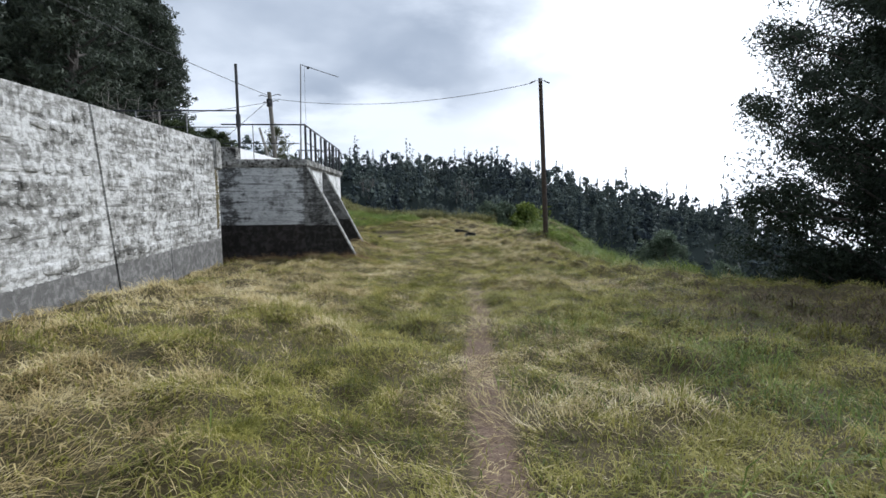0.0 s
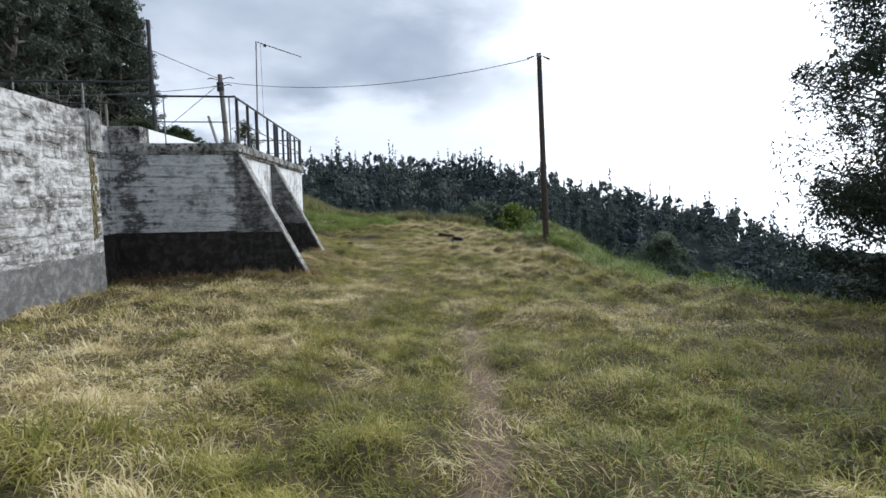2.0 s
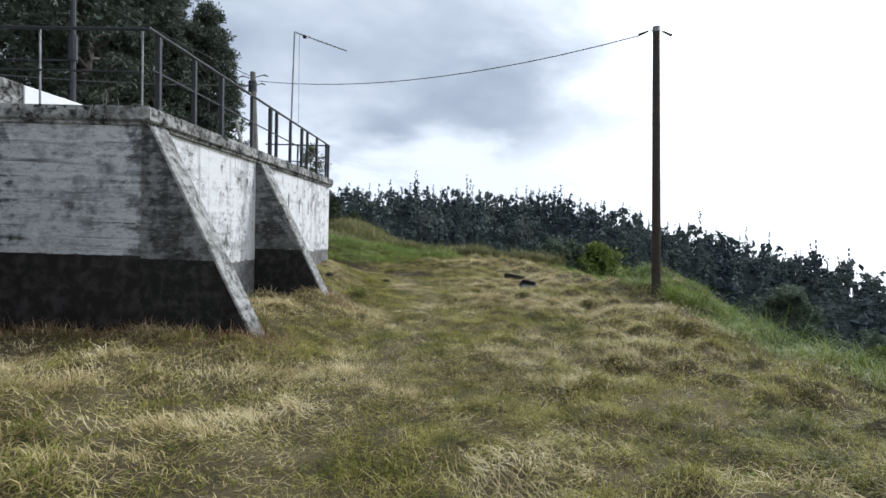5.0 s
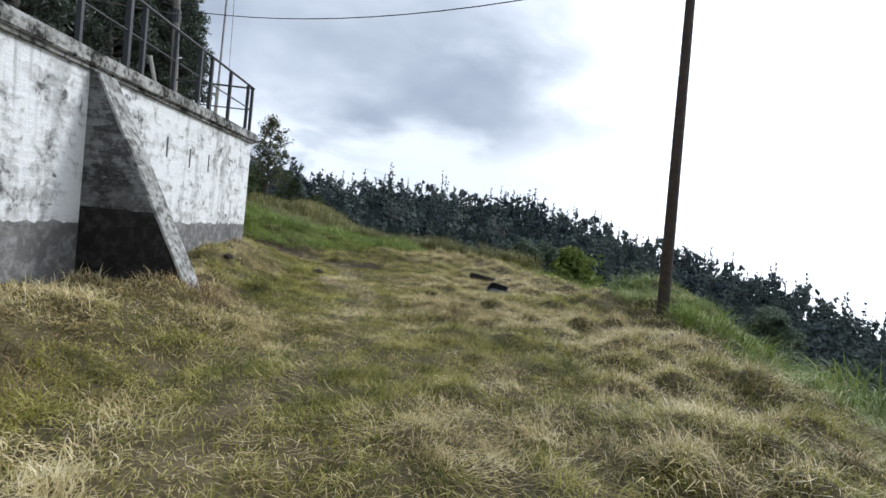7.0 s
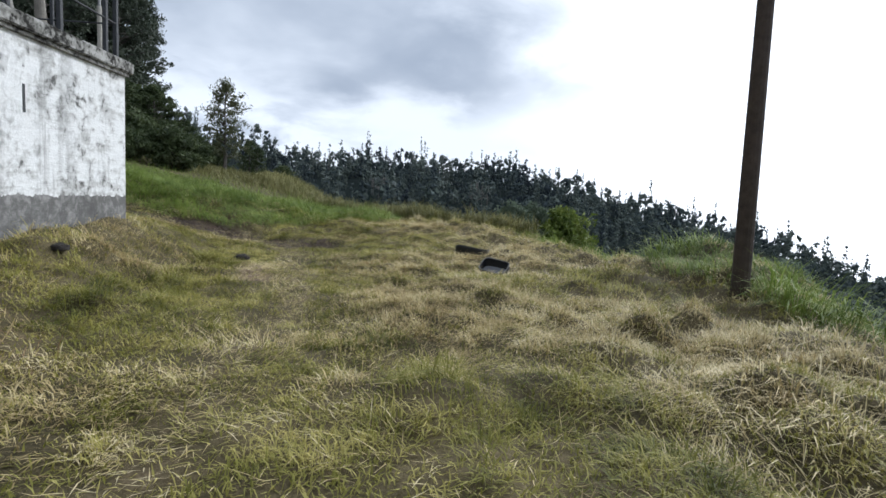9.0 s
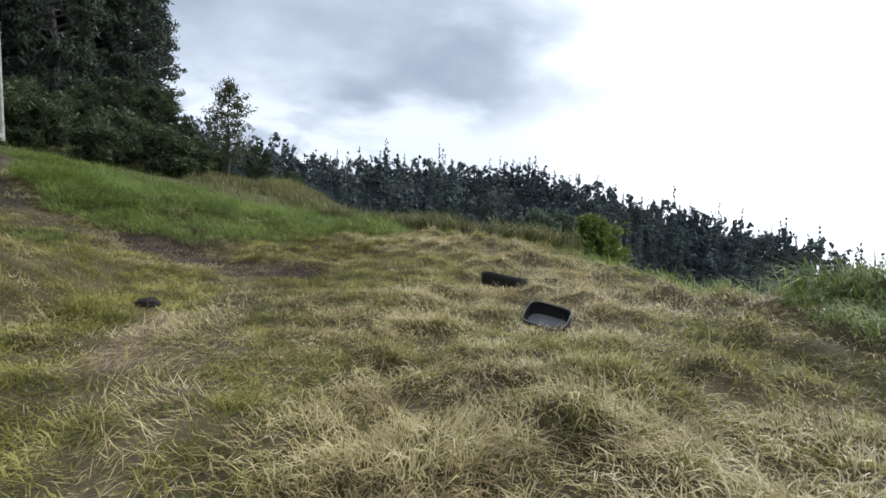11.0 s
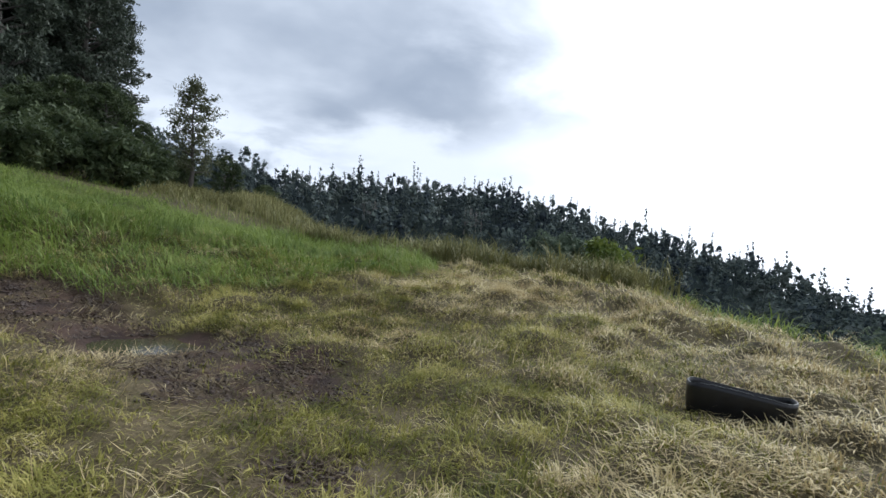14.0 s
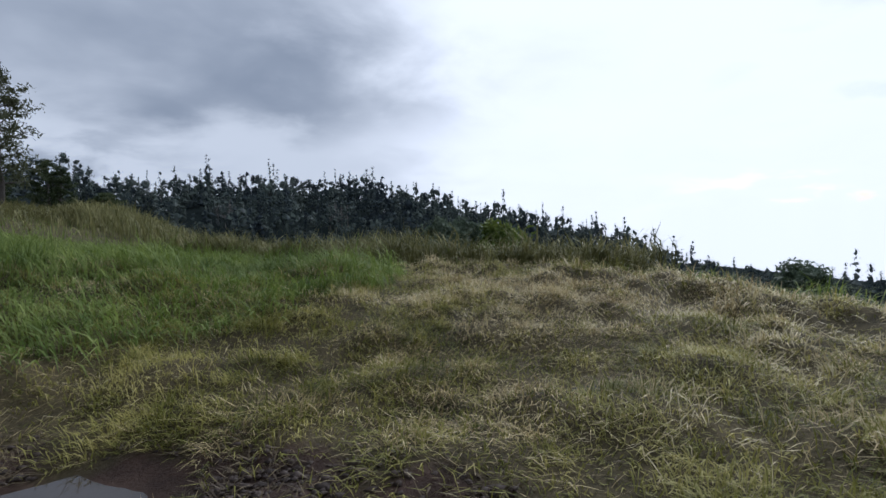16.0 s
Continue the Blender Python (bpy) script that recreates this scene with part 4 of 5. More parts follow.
    tuft = field(x, y, 2.6)
    ln = rng.uniform(0.2, 0.5, n) * (0.35 + 1.1 * tuft * field(x + 3, y, 1.1) + 0.25 * tuft) * np.where(y < -3, 0.6, 1.0) * np.where((y < 15.4) & (x < -0.6), 0.6, 1.55)
    az = 6 * field(x, y, 0.9) + rng.normal(0, 1.0, n)
    v = blades(rng, x, y, ln, rng.uniform(0.009, 0.019, n) * np.where(y < -3, 0.5, 1.0), rng.uniform(0.2, 1.0, n), rng.uniform(0.5, 1.4, n), az)
    blade_object("tall_grass", v, M_TALL, "tall fresh green grass on the bank", "grass")
    # grass beyond and to the side, coarse
    x, y = scatter(rng, 65000, -40, 30, -16, 60, lambda x, y: outside(x, y) * (edge_run(x, y) < 6) * (near_line(x, y, ROAD, 1.6) < 0.2) * np.where((x > -9) & (x < 12) & (y < 24), 0.0, 1.0) * ((x > 0) | (y > 13)))
    n = len(x)
    v = blades(rng, x, y, rng.uniform(0.15, 0.5, n), rng.uniform(0.012, 0.03, n), rng.uniform(0.1, 0.9, n), rng.uniform(0.2, 0.8, n), rng.uniform(0, 6.3, n))
    blade_object("rough_grass", v, M_TALL, "coarse rough grass on the slopes", "grass")
    # rusty dead grass at the foot of the masonry
    x, y = scatter(rng, 60000, -2.6, 2.6, -1.6, 5.2, lambda x, y: outside(x, y) * np.clip(np.maximum(ss(-0.75, -0.1, y) * (y < 0) * (x < 1.6), np.maximum(bell(x, y, 1.5, 0.1, 0.35, 0.5), bell(x, y, 1.5, 3.9, 0.4, 0.6))) * 0.75, 0, 1))
    n = len(x)
    v = blades(rng, x, y, rng.uniform(0.08, 0.3, n), rng.uniform(0.004, 0.009, n), rng.uniform(0.2, 1.4, n), rng.uniform(0.2, 1.0, n), rng.uniform(0, 6.3, n))
    blade_object("dead_grass", v, M_RUSTY, "rusty brown dead grass along the platform foot", "grass")
    # reed beds on the crest and on the slope behind the bank: stems with long leaves, growing to an even top
    x1, y1 = scatter(rng, 90000, -3, 9.4, 19.5, 31, lambda x, y: np.clip((edge_run(x, y) > -1.0) * (edge_run(x, y) < 4.0) * (0.35 + 0.9 * field(x, y, 0.9)), 0, 1))
    x2, y2 = scatter(rng, 90000, -15, 4, 29, 52, lambda x, y: np.clip((field(x, y, 0.5) - 0.1) * 1.2, 0, 1) * ss(27, 35, y + 0.8 * x) * (1 - ss(-1, 4, x)))
    x, y = np.concatenate([x1, x2]), np.concatenate([y1, y2])
    n = len(x)
    az = np.degrees(np.arctan2(x - 3.2, y - 9))
    el = np.interp(az, [-26, -20, -16.5, -13.5, -9, -4, 1, 7.5, 11.5, 15], [-0.5, 0.6, 2.1, 1.7, -0.8, -1.9, -2.0, -1.1, -2.2, -3.4])
    crown = 1.0 + np.hypot(x - 3.2, y - 9) * np.tan(np.radians(el)) - height(x, y)
    full = np.clip(crown, 0.5, 4.2) * (0.84 + 0.3 * field(x, y, 1.7)) * rng.uniform(0.75, 1.1, n)
    leaf = rng.random(n) < 0.6
    lift = np.where(leaf, rng.uniform(0.1, 0.72, n) * full, 0.0)
    ln = np.where(leaf, rng.uniform(0.35, 0.9, n), full)
    v = blades(rng, x, y, ln, np.where(y < 30, 1.0, 1.6) * rng.uniform(0.012, 0.034, n), np.where(leaf, rng.uniform(0.2, 0.9, n), rng.uniform(0.0, 0.25, n)), np.where(leaf, rng.uniform(0.3, 1.3, n), rng.uniform(0.0, 0.4, n)), rng.uniform(0, 6.3, n), lift)
    blade_object("reeds", v, M_REED, "yellowing reeds and tall weeds on the crest", "reeds")


build_grass()


def leaf_cloud(rng, centres, radii, per, size, squash=0.8, droop=0.0, three=False):
    """Small four-cornered leaves or sprays filling clumps."""
    n = len(centres) * per
    c = np.repeat(centres, per, 0)
    r = np.repeat(radii, per)[:, None]
    d = rng.normal(0, 1, (n, 3))
    d /= np.linalg.norm(d, axis=1)[:, None]
    p = c + d * r * (rng.random((n, 1)) ** 0.45) * np.array([1, 1, squash])
    a = rng.normal(0, 1, (n, 3))
    a[:, 2] -= droop
    a /= np.linalg.norm(a, axis=1)[:, None]
    b = np.cross(a, rng.normal(0, 1, (n, 3)))
    b /= np.linalg.norm(b, axis=1)[:, None] + 1e-9
    s = (size * rng.uniform(0.6, 1.4, n))[:, None]
    if three:
        return np.stack([p - a * s + b * s * 0.30, p + a * s, p - a * s - b * s * 0.42], 1).reshape(-1, 3)
    return np.stack([p - a * s, p + b * s * 0.42, p + a * s, p - b * s * 0.42], 1).reshape(-1, 3)


def leaf_mesh(name, v, mat, k=4):
    n = len(v) // k
    return raw_mesh(name, v, np.arange(n * k), np.full(n, k), mat)


def limb_mesh(rng, segs):
    bm = bmesh.new()
    for a, b, r0, r1 in segs:
        rod(bm, a, b, r0, r1, 7)
    return bm


def tree_skeleton(rng, h, spread, first, limbs, clump, lean=0.0):
    """Trunk and limb pieces and the clump centres of a tree of height h."""
    segs, ends, rad = [], [], []
    p, r = Vector((0, 0, -0.4)), h * 0.018 + 0.05
    tops = []
    k = 7
    for i in range(k):
        q = Vector((lean * (i + 1) / k + rng.normal(0, h * 0.008), rng.normal(0, h * 0.008), h * 0.93 * (i + 1) / k))
        segs.append((p, q, r, r * 0.82))
        tops.append((q, r))
        p, r = q, r * 0.82
    for i in range(limbs):
        f = first + (1 - first) * (i + rng.random()) / limbs
        j = min(k - 1, int(f * k))
        q, rr = tops[j]
        q = Vector((q.x, q.y, h * 0.93 * f))
        az = i * 2.4 + rng.normal(0, 0.4)
        taper = math.sin(math.pi * min(0.97, 0.18 + 0.82 * (f - first) / (1 - first + 1e-6))) ** 0.6
        ln = spread * taper * rng.uniform(0.7, 1.15)
        e = q + Vector((math.cos(az) * ln, math.sin(az) * ln, ln * rng.uniform(0.1, 0.6)))
        segs.append((q, e, max(0.02, rr * 0.42), 0.015))
        for u in (0.55, 0.8, 1.0):
            c = q.lerp(e, u)
            for _ in range(2):
                ends.append((c.x + rng.normal(0, clump * 0.4), c.y + rng.normal(0, clump * 0.4), c.z + rng.normal(0, clump * 0.3)))
                rad.append(clump * rng.uniform(0.4, 1.25))
    ends.append((lean, 0, h * 0.96))
    rad.append(clump * 0.9)
    return segs, np.array(ends), np.array(rad)


def make_tree(name, seed, h, spread, first, limbs, clump, per, leaf, mat, bark, label, cat, at, lean=0.0, droop=0.0, group="", split=False):
    rng = np.random.default_rng(seed)
    segs, ends, rad = tree_skeleton(rng, h, spread, first, limbs, clump, lean)
    t = thing(name, label, cat, at, group)
    stem = tube(bmesh.new(), [segs[0][0]] + [g[1] for g in segs[:7]], [segs[0][2]] + [g[3] for g in segs[:7]], False, 9) if split else limb_mesh(rng, segs)
    part("trunk", stem, bark, t)
    for seg in segs[7:] if split else ():
        part("limb", limb_mesh(rng, [seg]), bark, t)
    me = leaf_mesh("crown", leaf_cloud(rng, ends, rad, per, leaf, 0.75, droop, True), mat, 3)
    o = new("crown", me)
    o.parent = t
    return t


def on_ground(x, y, sink=0.1):
    return (x, y, float(height(x, y)) - sink)


def build_trees():
    rnd = random.Random(11)
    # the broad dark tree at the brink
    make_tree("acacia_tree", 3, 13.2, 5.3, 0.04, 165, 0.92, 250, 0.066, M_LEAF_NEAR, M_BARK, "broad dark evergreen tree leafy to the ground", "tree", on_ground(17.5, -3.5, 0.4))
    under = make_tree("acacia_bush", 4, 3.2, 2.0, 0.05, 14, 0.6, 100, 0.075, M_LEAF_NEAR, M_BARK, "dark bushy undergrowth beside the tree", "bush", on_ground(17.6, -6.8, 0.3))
    for x, y, k in ((15.6, -2.4, 0.8), (17.0, 0.2, 0.9), (20, -4.5, 1.1), (14.6, -0.8, 0.55), (20.5, -8.5, 1.0), (16.0, -4.6, 0.7), (17.4, -1.0, 1.25), (18.6, -3.6, 1.3), (21.5, -0.5, 1.5), (16.4, -2.0, 1.0)):
        c = copy_thing(under, pose(*on_ground(x, y, 0.3), 0, 0, rnd.uniform(0, 360)))
        c.scale = (k, k, k)
    # tall wood on the hillside behind the wall
    kinds = []
    for i, (h, s, f, lab) in enumerate(((30, 5.0, 0.10, "tall dark evergreen tree in a dense wood"), (26, 5.6, 0.08, "dark leafy tree in a dense wood"), (33, 4.6, 0.14, "tall slender dark tree of the wood"))):
        kinds.append(make_tree("wood_tree", 20 + i, h, s, f, 76, 1.2, 38, 0.30, M_LEAF_DARK, M_BARK, lab, "tree", (0, 0, -200), droop=0.5, group="hillside wood"))
    spots = [(-44, 79), (-49, 70), (-39.6, 82), (-43, 88), (-48, 84), (-42.5, 94), (-41.5, 70), (-47, 66), (-44, 78), (-52, 59), (-51, 72), (-57, 52), (-55, 65), (-63, 56), (-47, 88), (-54, 80), (-74, 25)]
    for i in range(12):
        spots.append((-24 - rnd.random() * 16 - (i % 2) * 8, 34 - i * 5.0 + rnd.uniform(-1, 1)))
    for i, (x, y) in enumerate(spots):
        k = kinds[i % 3]
        z = float(height(x, y)) if y > 12 else 3.0
        m = pose(x, y, z - 0.3, 0, 0, rnd.uniform(0, 360))
        if i < 3:
            k.matrix_basis = m
        else:
            c = copy_thing(k, m)
            s = rnd.uniform(0.8, 1.15)
            c.scale = (s, s, s)
    # middle trees and bushes under the wood
    mids = [make_tree("broadleaf_tree", 31 + i, h, s, 0.03, 64, 0.62, 32, 0.19, M_LEAF_MID, M_BARK, lab, "tree", (0, 0, -200), group="trees beside the road")
            for i, (h, s, lab) in enumerate(((13, 3.2, "dense mid-green tree by the road"), (10, 3.8, "rounded leafy tree by the road"), (15, 3.4, "tall leafy tree beside the road")))]
    pts = [(-17.0, 46), (-23.5, 36), (-25.5, 33.5), (-20.5, 44), (-24, 47), (-15.0, 47), (-30, 36), (-34, 32), (-27, 38), (-31, 60), (-27, 58), (-35, 57), (-22.0, 57), (-28, 55), (-32, 52), (-37, 53), (-41, 49), (-36, 47), (-45, 44), (-40, 42), (-48, 38), (-28, 64), (-19.5, 62), (-44, 34), (-17.0, 60), (-12.5, 48), (-9.4, 49), (-14.8, 50), (-7.6, 51), (-11, 52)]
    for i, (x, y) in enumerate(pts):
        # the wood's edge steps down towards the valley
        far = math.hypot(x - 4.5, y - 6.5)
        up = np.interp(math.degrees(math.atan2(x - 4.5, y - 6.5)), [-48, -40, -36.7, -30.4, -26.5, -24.6, -22], [9.0, 7.0, 7.6, 11.0, 9.2, 5.4, 2.6])
        s = min(1.15, max(0.26, (1 + far * math.tan(math.radians(up)) - float(height(x, y))) / (13, 10, 15)[i % 3])) * rnd.uniform(0.86, 1.04)
        c = mids[i] if i < 3 else copy_thing(mids[i % 3], Matrix())
        c.matrix_basis = pose(x, y, float(height(x, y)) - 0.3, 0, 0, rnd.uniform(0, 360)) @ Matrix.Diagonal((s * 1.25, s * 1.25, s, 1))
    # thin sapling against the sky
    make_tree("sapling", 41, 8.6, 1.35, 0.26, 36, 0.5, 24, 0.11, M_LEAF_SAP, M_BARK, "slender airy sapling above the bushes", "tree", on_ground(-10.8, 45, 0.6), split=True)
    # bushes on the crest and the brink
    bush = make_tree("bush", 51, 7.6, 2.3, 0.03, 70, 0.55, 40, 0.17, M_LEAF_GREEN, M_BARK, "tall bright green bush below the brink", "bush", on_ground(17.9, 46, 0.4), group="brink bushes")
    bush.scale = (1.45, 1.45, 1.7)
    for x, y, s in ((9.6, 36, 0.8), (14.8, 33, 0.55), (17, 26, 0.4), (15, 20, 0.28), (19, 12, 0.4), (16.5, 4, 0.36)):
        c = copy_thing(bush, pose(*on_ground(x, y, 0.4), 0, 0, rnd.uniform(0, 360)))
        c.scale = (s, s, s)
    for i, (x, y, hh) in enumerate(((15.2, 45.5, 13.4), (12.9, 44, 12.9), (27, 30, 10.0), (31, 27, 8.5))):
        make_tree("feathery_tree", 61 + i, hh, 2.5, 0.1, 54, 0.6, 44, 0.15, M_LEAF_BLUE, M_BARK, "soft blue-green feathery tree below the brink", "tree", on_ground(x, y, 0.4), group="feathery trees")
    shrub = make_tree("shrub", 52, 2.8, 1.7, 0.03, 16, 0.65, 80, 0.15, M_LEAF_MID, M_BARK, "dark tangled shrub above the grass bank", "bush", on_ground(-11.5, 37, 0.3), group="bank shrubs")
    for x, y, s in ((-15.6, 28.6, 0.5), (-17.2, 28.0, 0.6), (-19, 27.5, 0.7), (-21, 27, 0.8), (-16.6, 26.2, 0.3), (-13.5, 33.5, 0.8), (-17, 33, 1.0), (-15, 38, 1.1), (-20, 37, 1.2), (-23, 41, 1.3), (-12, 41, 0.8), (-19, 45, 1.2)):
        c = copy_thing(shrub, pose(*on_ground(x, y, 0.3), 0, 0, rnd.uniform(0, 360)))
        c.scale = (s, s, s)
    # bare grey saplings at the roadside
    rng = np.random.default_rng(9)
    for i in range(7):
        x, y = -17.2 - i * 0.55 + rng.normal(0, 0.4), 29.5 + rng.normal(0, 0.9)
        t = thing("bare_tree", "leafless pale grey sapling by the road", "tree", on_ground(x, y, 0.2), "bare saplings")
        segs = []
        p, r = Vector((0, 0, 0)), 0.07
        for j in range(6):
            q = p + Vector((rng.normal(0, 0.15), rng.normal(0, 0.15), 1.1))
            segs.append((p, q, r, r * 0.8))
            for _ in range(3):
                e = q + Vector((rng.normal(0, 0.55), rng.normal(0, 0.55), rng.uniform(-0.7, 0.7)))
                segs.append((q, e, r * 0.35, 0.008))
            p, r = q, r * 0.8
        part("trunk", limb_mesh(rng, segs), M_PALEBARK, t)


def far_wood():
    """The wooded far slope: conifers, tall open-crowned trees and low round ones, each of solid clumps with loose sprays."""
    rng = np.random.default_rng(5)
    n = 2300
    az = np.radians(rng.uniform(-36, 66, n))
    r = 190 + 215 * rng.random(n) ** 0.6
    ridge = rng.random(n) < 0.40
    r = np.where(ridge, rng.uniform(380, 422, n), r)
    x, y = 4 + np.sin(az) * r, np.cos(az) * r
    z = height(x, y) - np.where(ridge, 2.5, 0)
    stand = 0.5 + 0.28 * np.sin(az * 43 + 1.3 * np.sin(az * 19) + r * 0.02) + 0.22 * np.sin(az * 131 + 2 * np.sin(az * 61) + r * 0.05)
    pick = rng.random(n)
    spire = pick < 0.04 + 0.42 * stand ** 3
    open_ = ~spire & (pick < 0.60)
    low = ridge & (rng.random(n) < 0.45)
    spire, open_ = spire & ~low, open_ & ~low
    h = np.where(spire, rng.uniform(17, 30, n), np.where(open_, rng.uniform(14, 25, n), rng.uniform(8, 15, n))) * (0.68 + 0.45 * stand)
    h = np.where(low, rng.uniform(6, 10, n), h)
    w = h * np.where(spire, rng.uniform(0.08, 0.14, n), np.where(open_, rng.uniform(0.17, 0.29, n), rng.uniform(0.28, 0.44, n)))
    k, q = 16, 9
    t = (np.arange(k)[None] + rng.uniform(0.1, 0.9, (n, k))) / k
    sp, op = spire[:, None], open_[:, None]
    lobe = rng.integers(0, 5, (n, k))
    lobe_az, lobe_t = rng.uniform(0, 6.283, (n, 5)), rng.uniform(0.38, 0.95, (n, 5))
    rows = np.arange(n)[:, None]
    t = np.where(sp, 0.10 + 0.9 * t, np.where(op, np.clip(lobe_t[rows, lobe] + rng.normal(0, 0.05, (n, k)), 0.25, 1.0), 0.90 * t ** 0.8))
    ang = np.where(op, lobe_az[rows, lobe] + rng.normal(0, 0.35, (n, k)), rng.uniform(0, 6.283, (n, k)))
    prof = np.where(sp, (1.04 - t) * rng.uniform(0.1, 0.9, (n, k)), np.where(op, rng.uniform(0.35, 1.0, (n, k)) * (1.25 - 0.7 * t), np.sin(np.pi * np.clip(0.2 + 0.76 * t, 0, 1)) ** 0.6 * rng.uniform(0.1, 0.8, (n, k))))
    rr = w[:, None] * prof
    c = np.stack([x[:, None] + np.cos(ang) * rr, y[:, None] + np.sin(ang) * rr, z[:, None] + h[:, None] * t], -1)
    cr = w[:, None] * rng.uniform(0.65, 1.15, (n, k)) * np.where(sp, 0.25 + 0.75 * (1.02 - t), np.where(op, 0.36, 0.50))
    # solid hearts of the clumps
    octa = np.array([(1, 0, 0), (-1, 0, 0), (0, 1, 0), (0, -1, 0), (0, 0, 1), (0, 0, -1)], float)
    faces = np.array([(0, 2, 4), (2, 1, 4), (1, 3, 4), (3, 0, 4), (2, 0, 5), (1, 2, 5), (3, 1, 5), (0, 3, 5)])
    body = c[:, :, None] + octa[None, None] * np.array([0.9, 0.9, 1.0]) * cr[:, :, None, None] * rng.uniform(0.4, 0.9, (n, k, 6, 1)) + rng.normal(0, 0.18, (n, k, 6, 3)) * cr[:, :, None, None]
    hearts = body[:, :, faces].reshape(-1, 3)
    # sprays round them
    d = rng.normal(0, 1, (n, k, q, 3))
    d /= np.linalg.norm(d, axis=-1)[..., None]
    p = (c[:, :, None] + d * cr[:, :, None, None] * rng.uniform(0.6, 1.25, (n, k, q, 1)) * np.array([0.95, 0.95, 1.05])).reshape(-1, 3)
    e = (rng.uniform(0.18, 0.42, (n, k, q)) * np.clip(r / 330, 0.7, 1.2)[:, None, None]).reshape(-1, 1)
    a = rng.normal(0, 1, (len(p), 3))
    a /= np.linalg.norm(a, axis=1)[:, None]
    b = np.cross(a, rng.normal(0, 1, (len(p), 3)))
    b /= np.linalg.norm(b, axis=1)[:, None]
    sprays = np.stack([p - a * e + b * e * 0.7, p + a * e, p - a * e - b * e * 0.7], 1).reshape(-1, 3)
    # stems and bare leaders standing out of the crowns
    st = np.flatnonzero((spire | open_) & (rng.random(n) < 0.75))
    s0 = np.stack([x[st], y[st], z[st]], -1)
    side = np.stack([np.cos(az[st]), -np.sin(az[st]), 0 * st], -1) * 0.2
    top = s0 + np.stack([rng.normal(0, 0.4, len(st)), rng.normal(0, 0.4, len(st)), h[st] * rng.uniform(0.8, 1.06, len(st))], -1)
    v = np.concatenate([hearts, sprays, np.stack([s0 - side, s0 + side, top], 1).reshape(-1, 3)])
    tagged(new("far_wood", leaf_mesh("far_wood", v, M_LEAF_FAR_HAZED, 3)), "dark mixed woodland covering the far hillside", "woodland", kind="stuff")
    # leafless trees standing pale among the dark ones
    v = []
    for a0, r0, hh in ((-3.6, 300, 15), (-3.1, 305, 13), (-4.2, 310, 12), (6.4, 300, 14), (7.0, 296, 16), (7.6, 300, 15), (8.2, 304, 13), (2.2, 395, 19), (-7.5, 396, 17), (-9.0, 398, 18), (-5.4, 400, 20), (1.0, 400, 19), (5.6, 402, 20), (11.5, 398, 17), (14.2, 396, 16), (19.5, 394, 15), (33, 392, 14), (43.5, 390, 13), (45.2, 392, 12)):
        bx, by = 4 + math.sin(math.radians(a0)) * r0, math.cos(math.radians(a0)) * r0
        bz = float(height(bx, by))
        side = np.array([math.cos(math.radians(a0)), -math.sin(math.radians(a0)), 0])
        v += [np.array([bx, by, bz]) - side * 0.25, np.array([bx, by, bz]) + side * 0.25, np.array([bx, by, bz + hh])]
        for i in range(90 if r0 < 350 else 30):
            f = rng.uniform(0.3, 0.95)
            o = np.array([bx, by, bz + hh * f])
            g2 = rng.normal(0, 1, 3) * np.array([1, 1, 0.3])
            g2 = g2 / np.linalg.norm(g2) * hh * 0.24 * (1.15 - f) + np.array([0, 0, hh * rng.uniform(0.05, 0.16)])
            v += [o - np.array([0, 0, 0.11]), o + np.array([0, 0, 0.11]), o + g2]
    tagged(new("bare_far_trees", leaf_mesh("bare_far_trees", np.array(v), M_PALEBARK, 3)), "leafless grey trees among the far woodland", "woodland", kind="stuff")


build_trees()
far_wood()

# ---------------------------------------------------------------- things in the grass


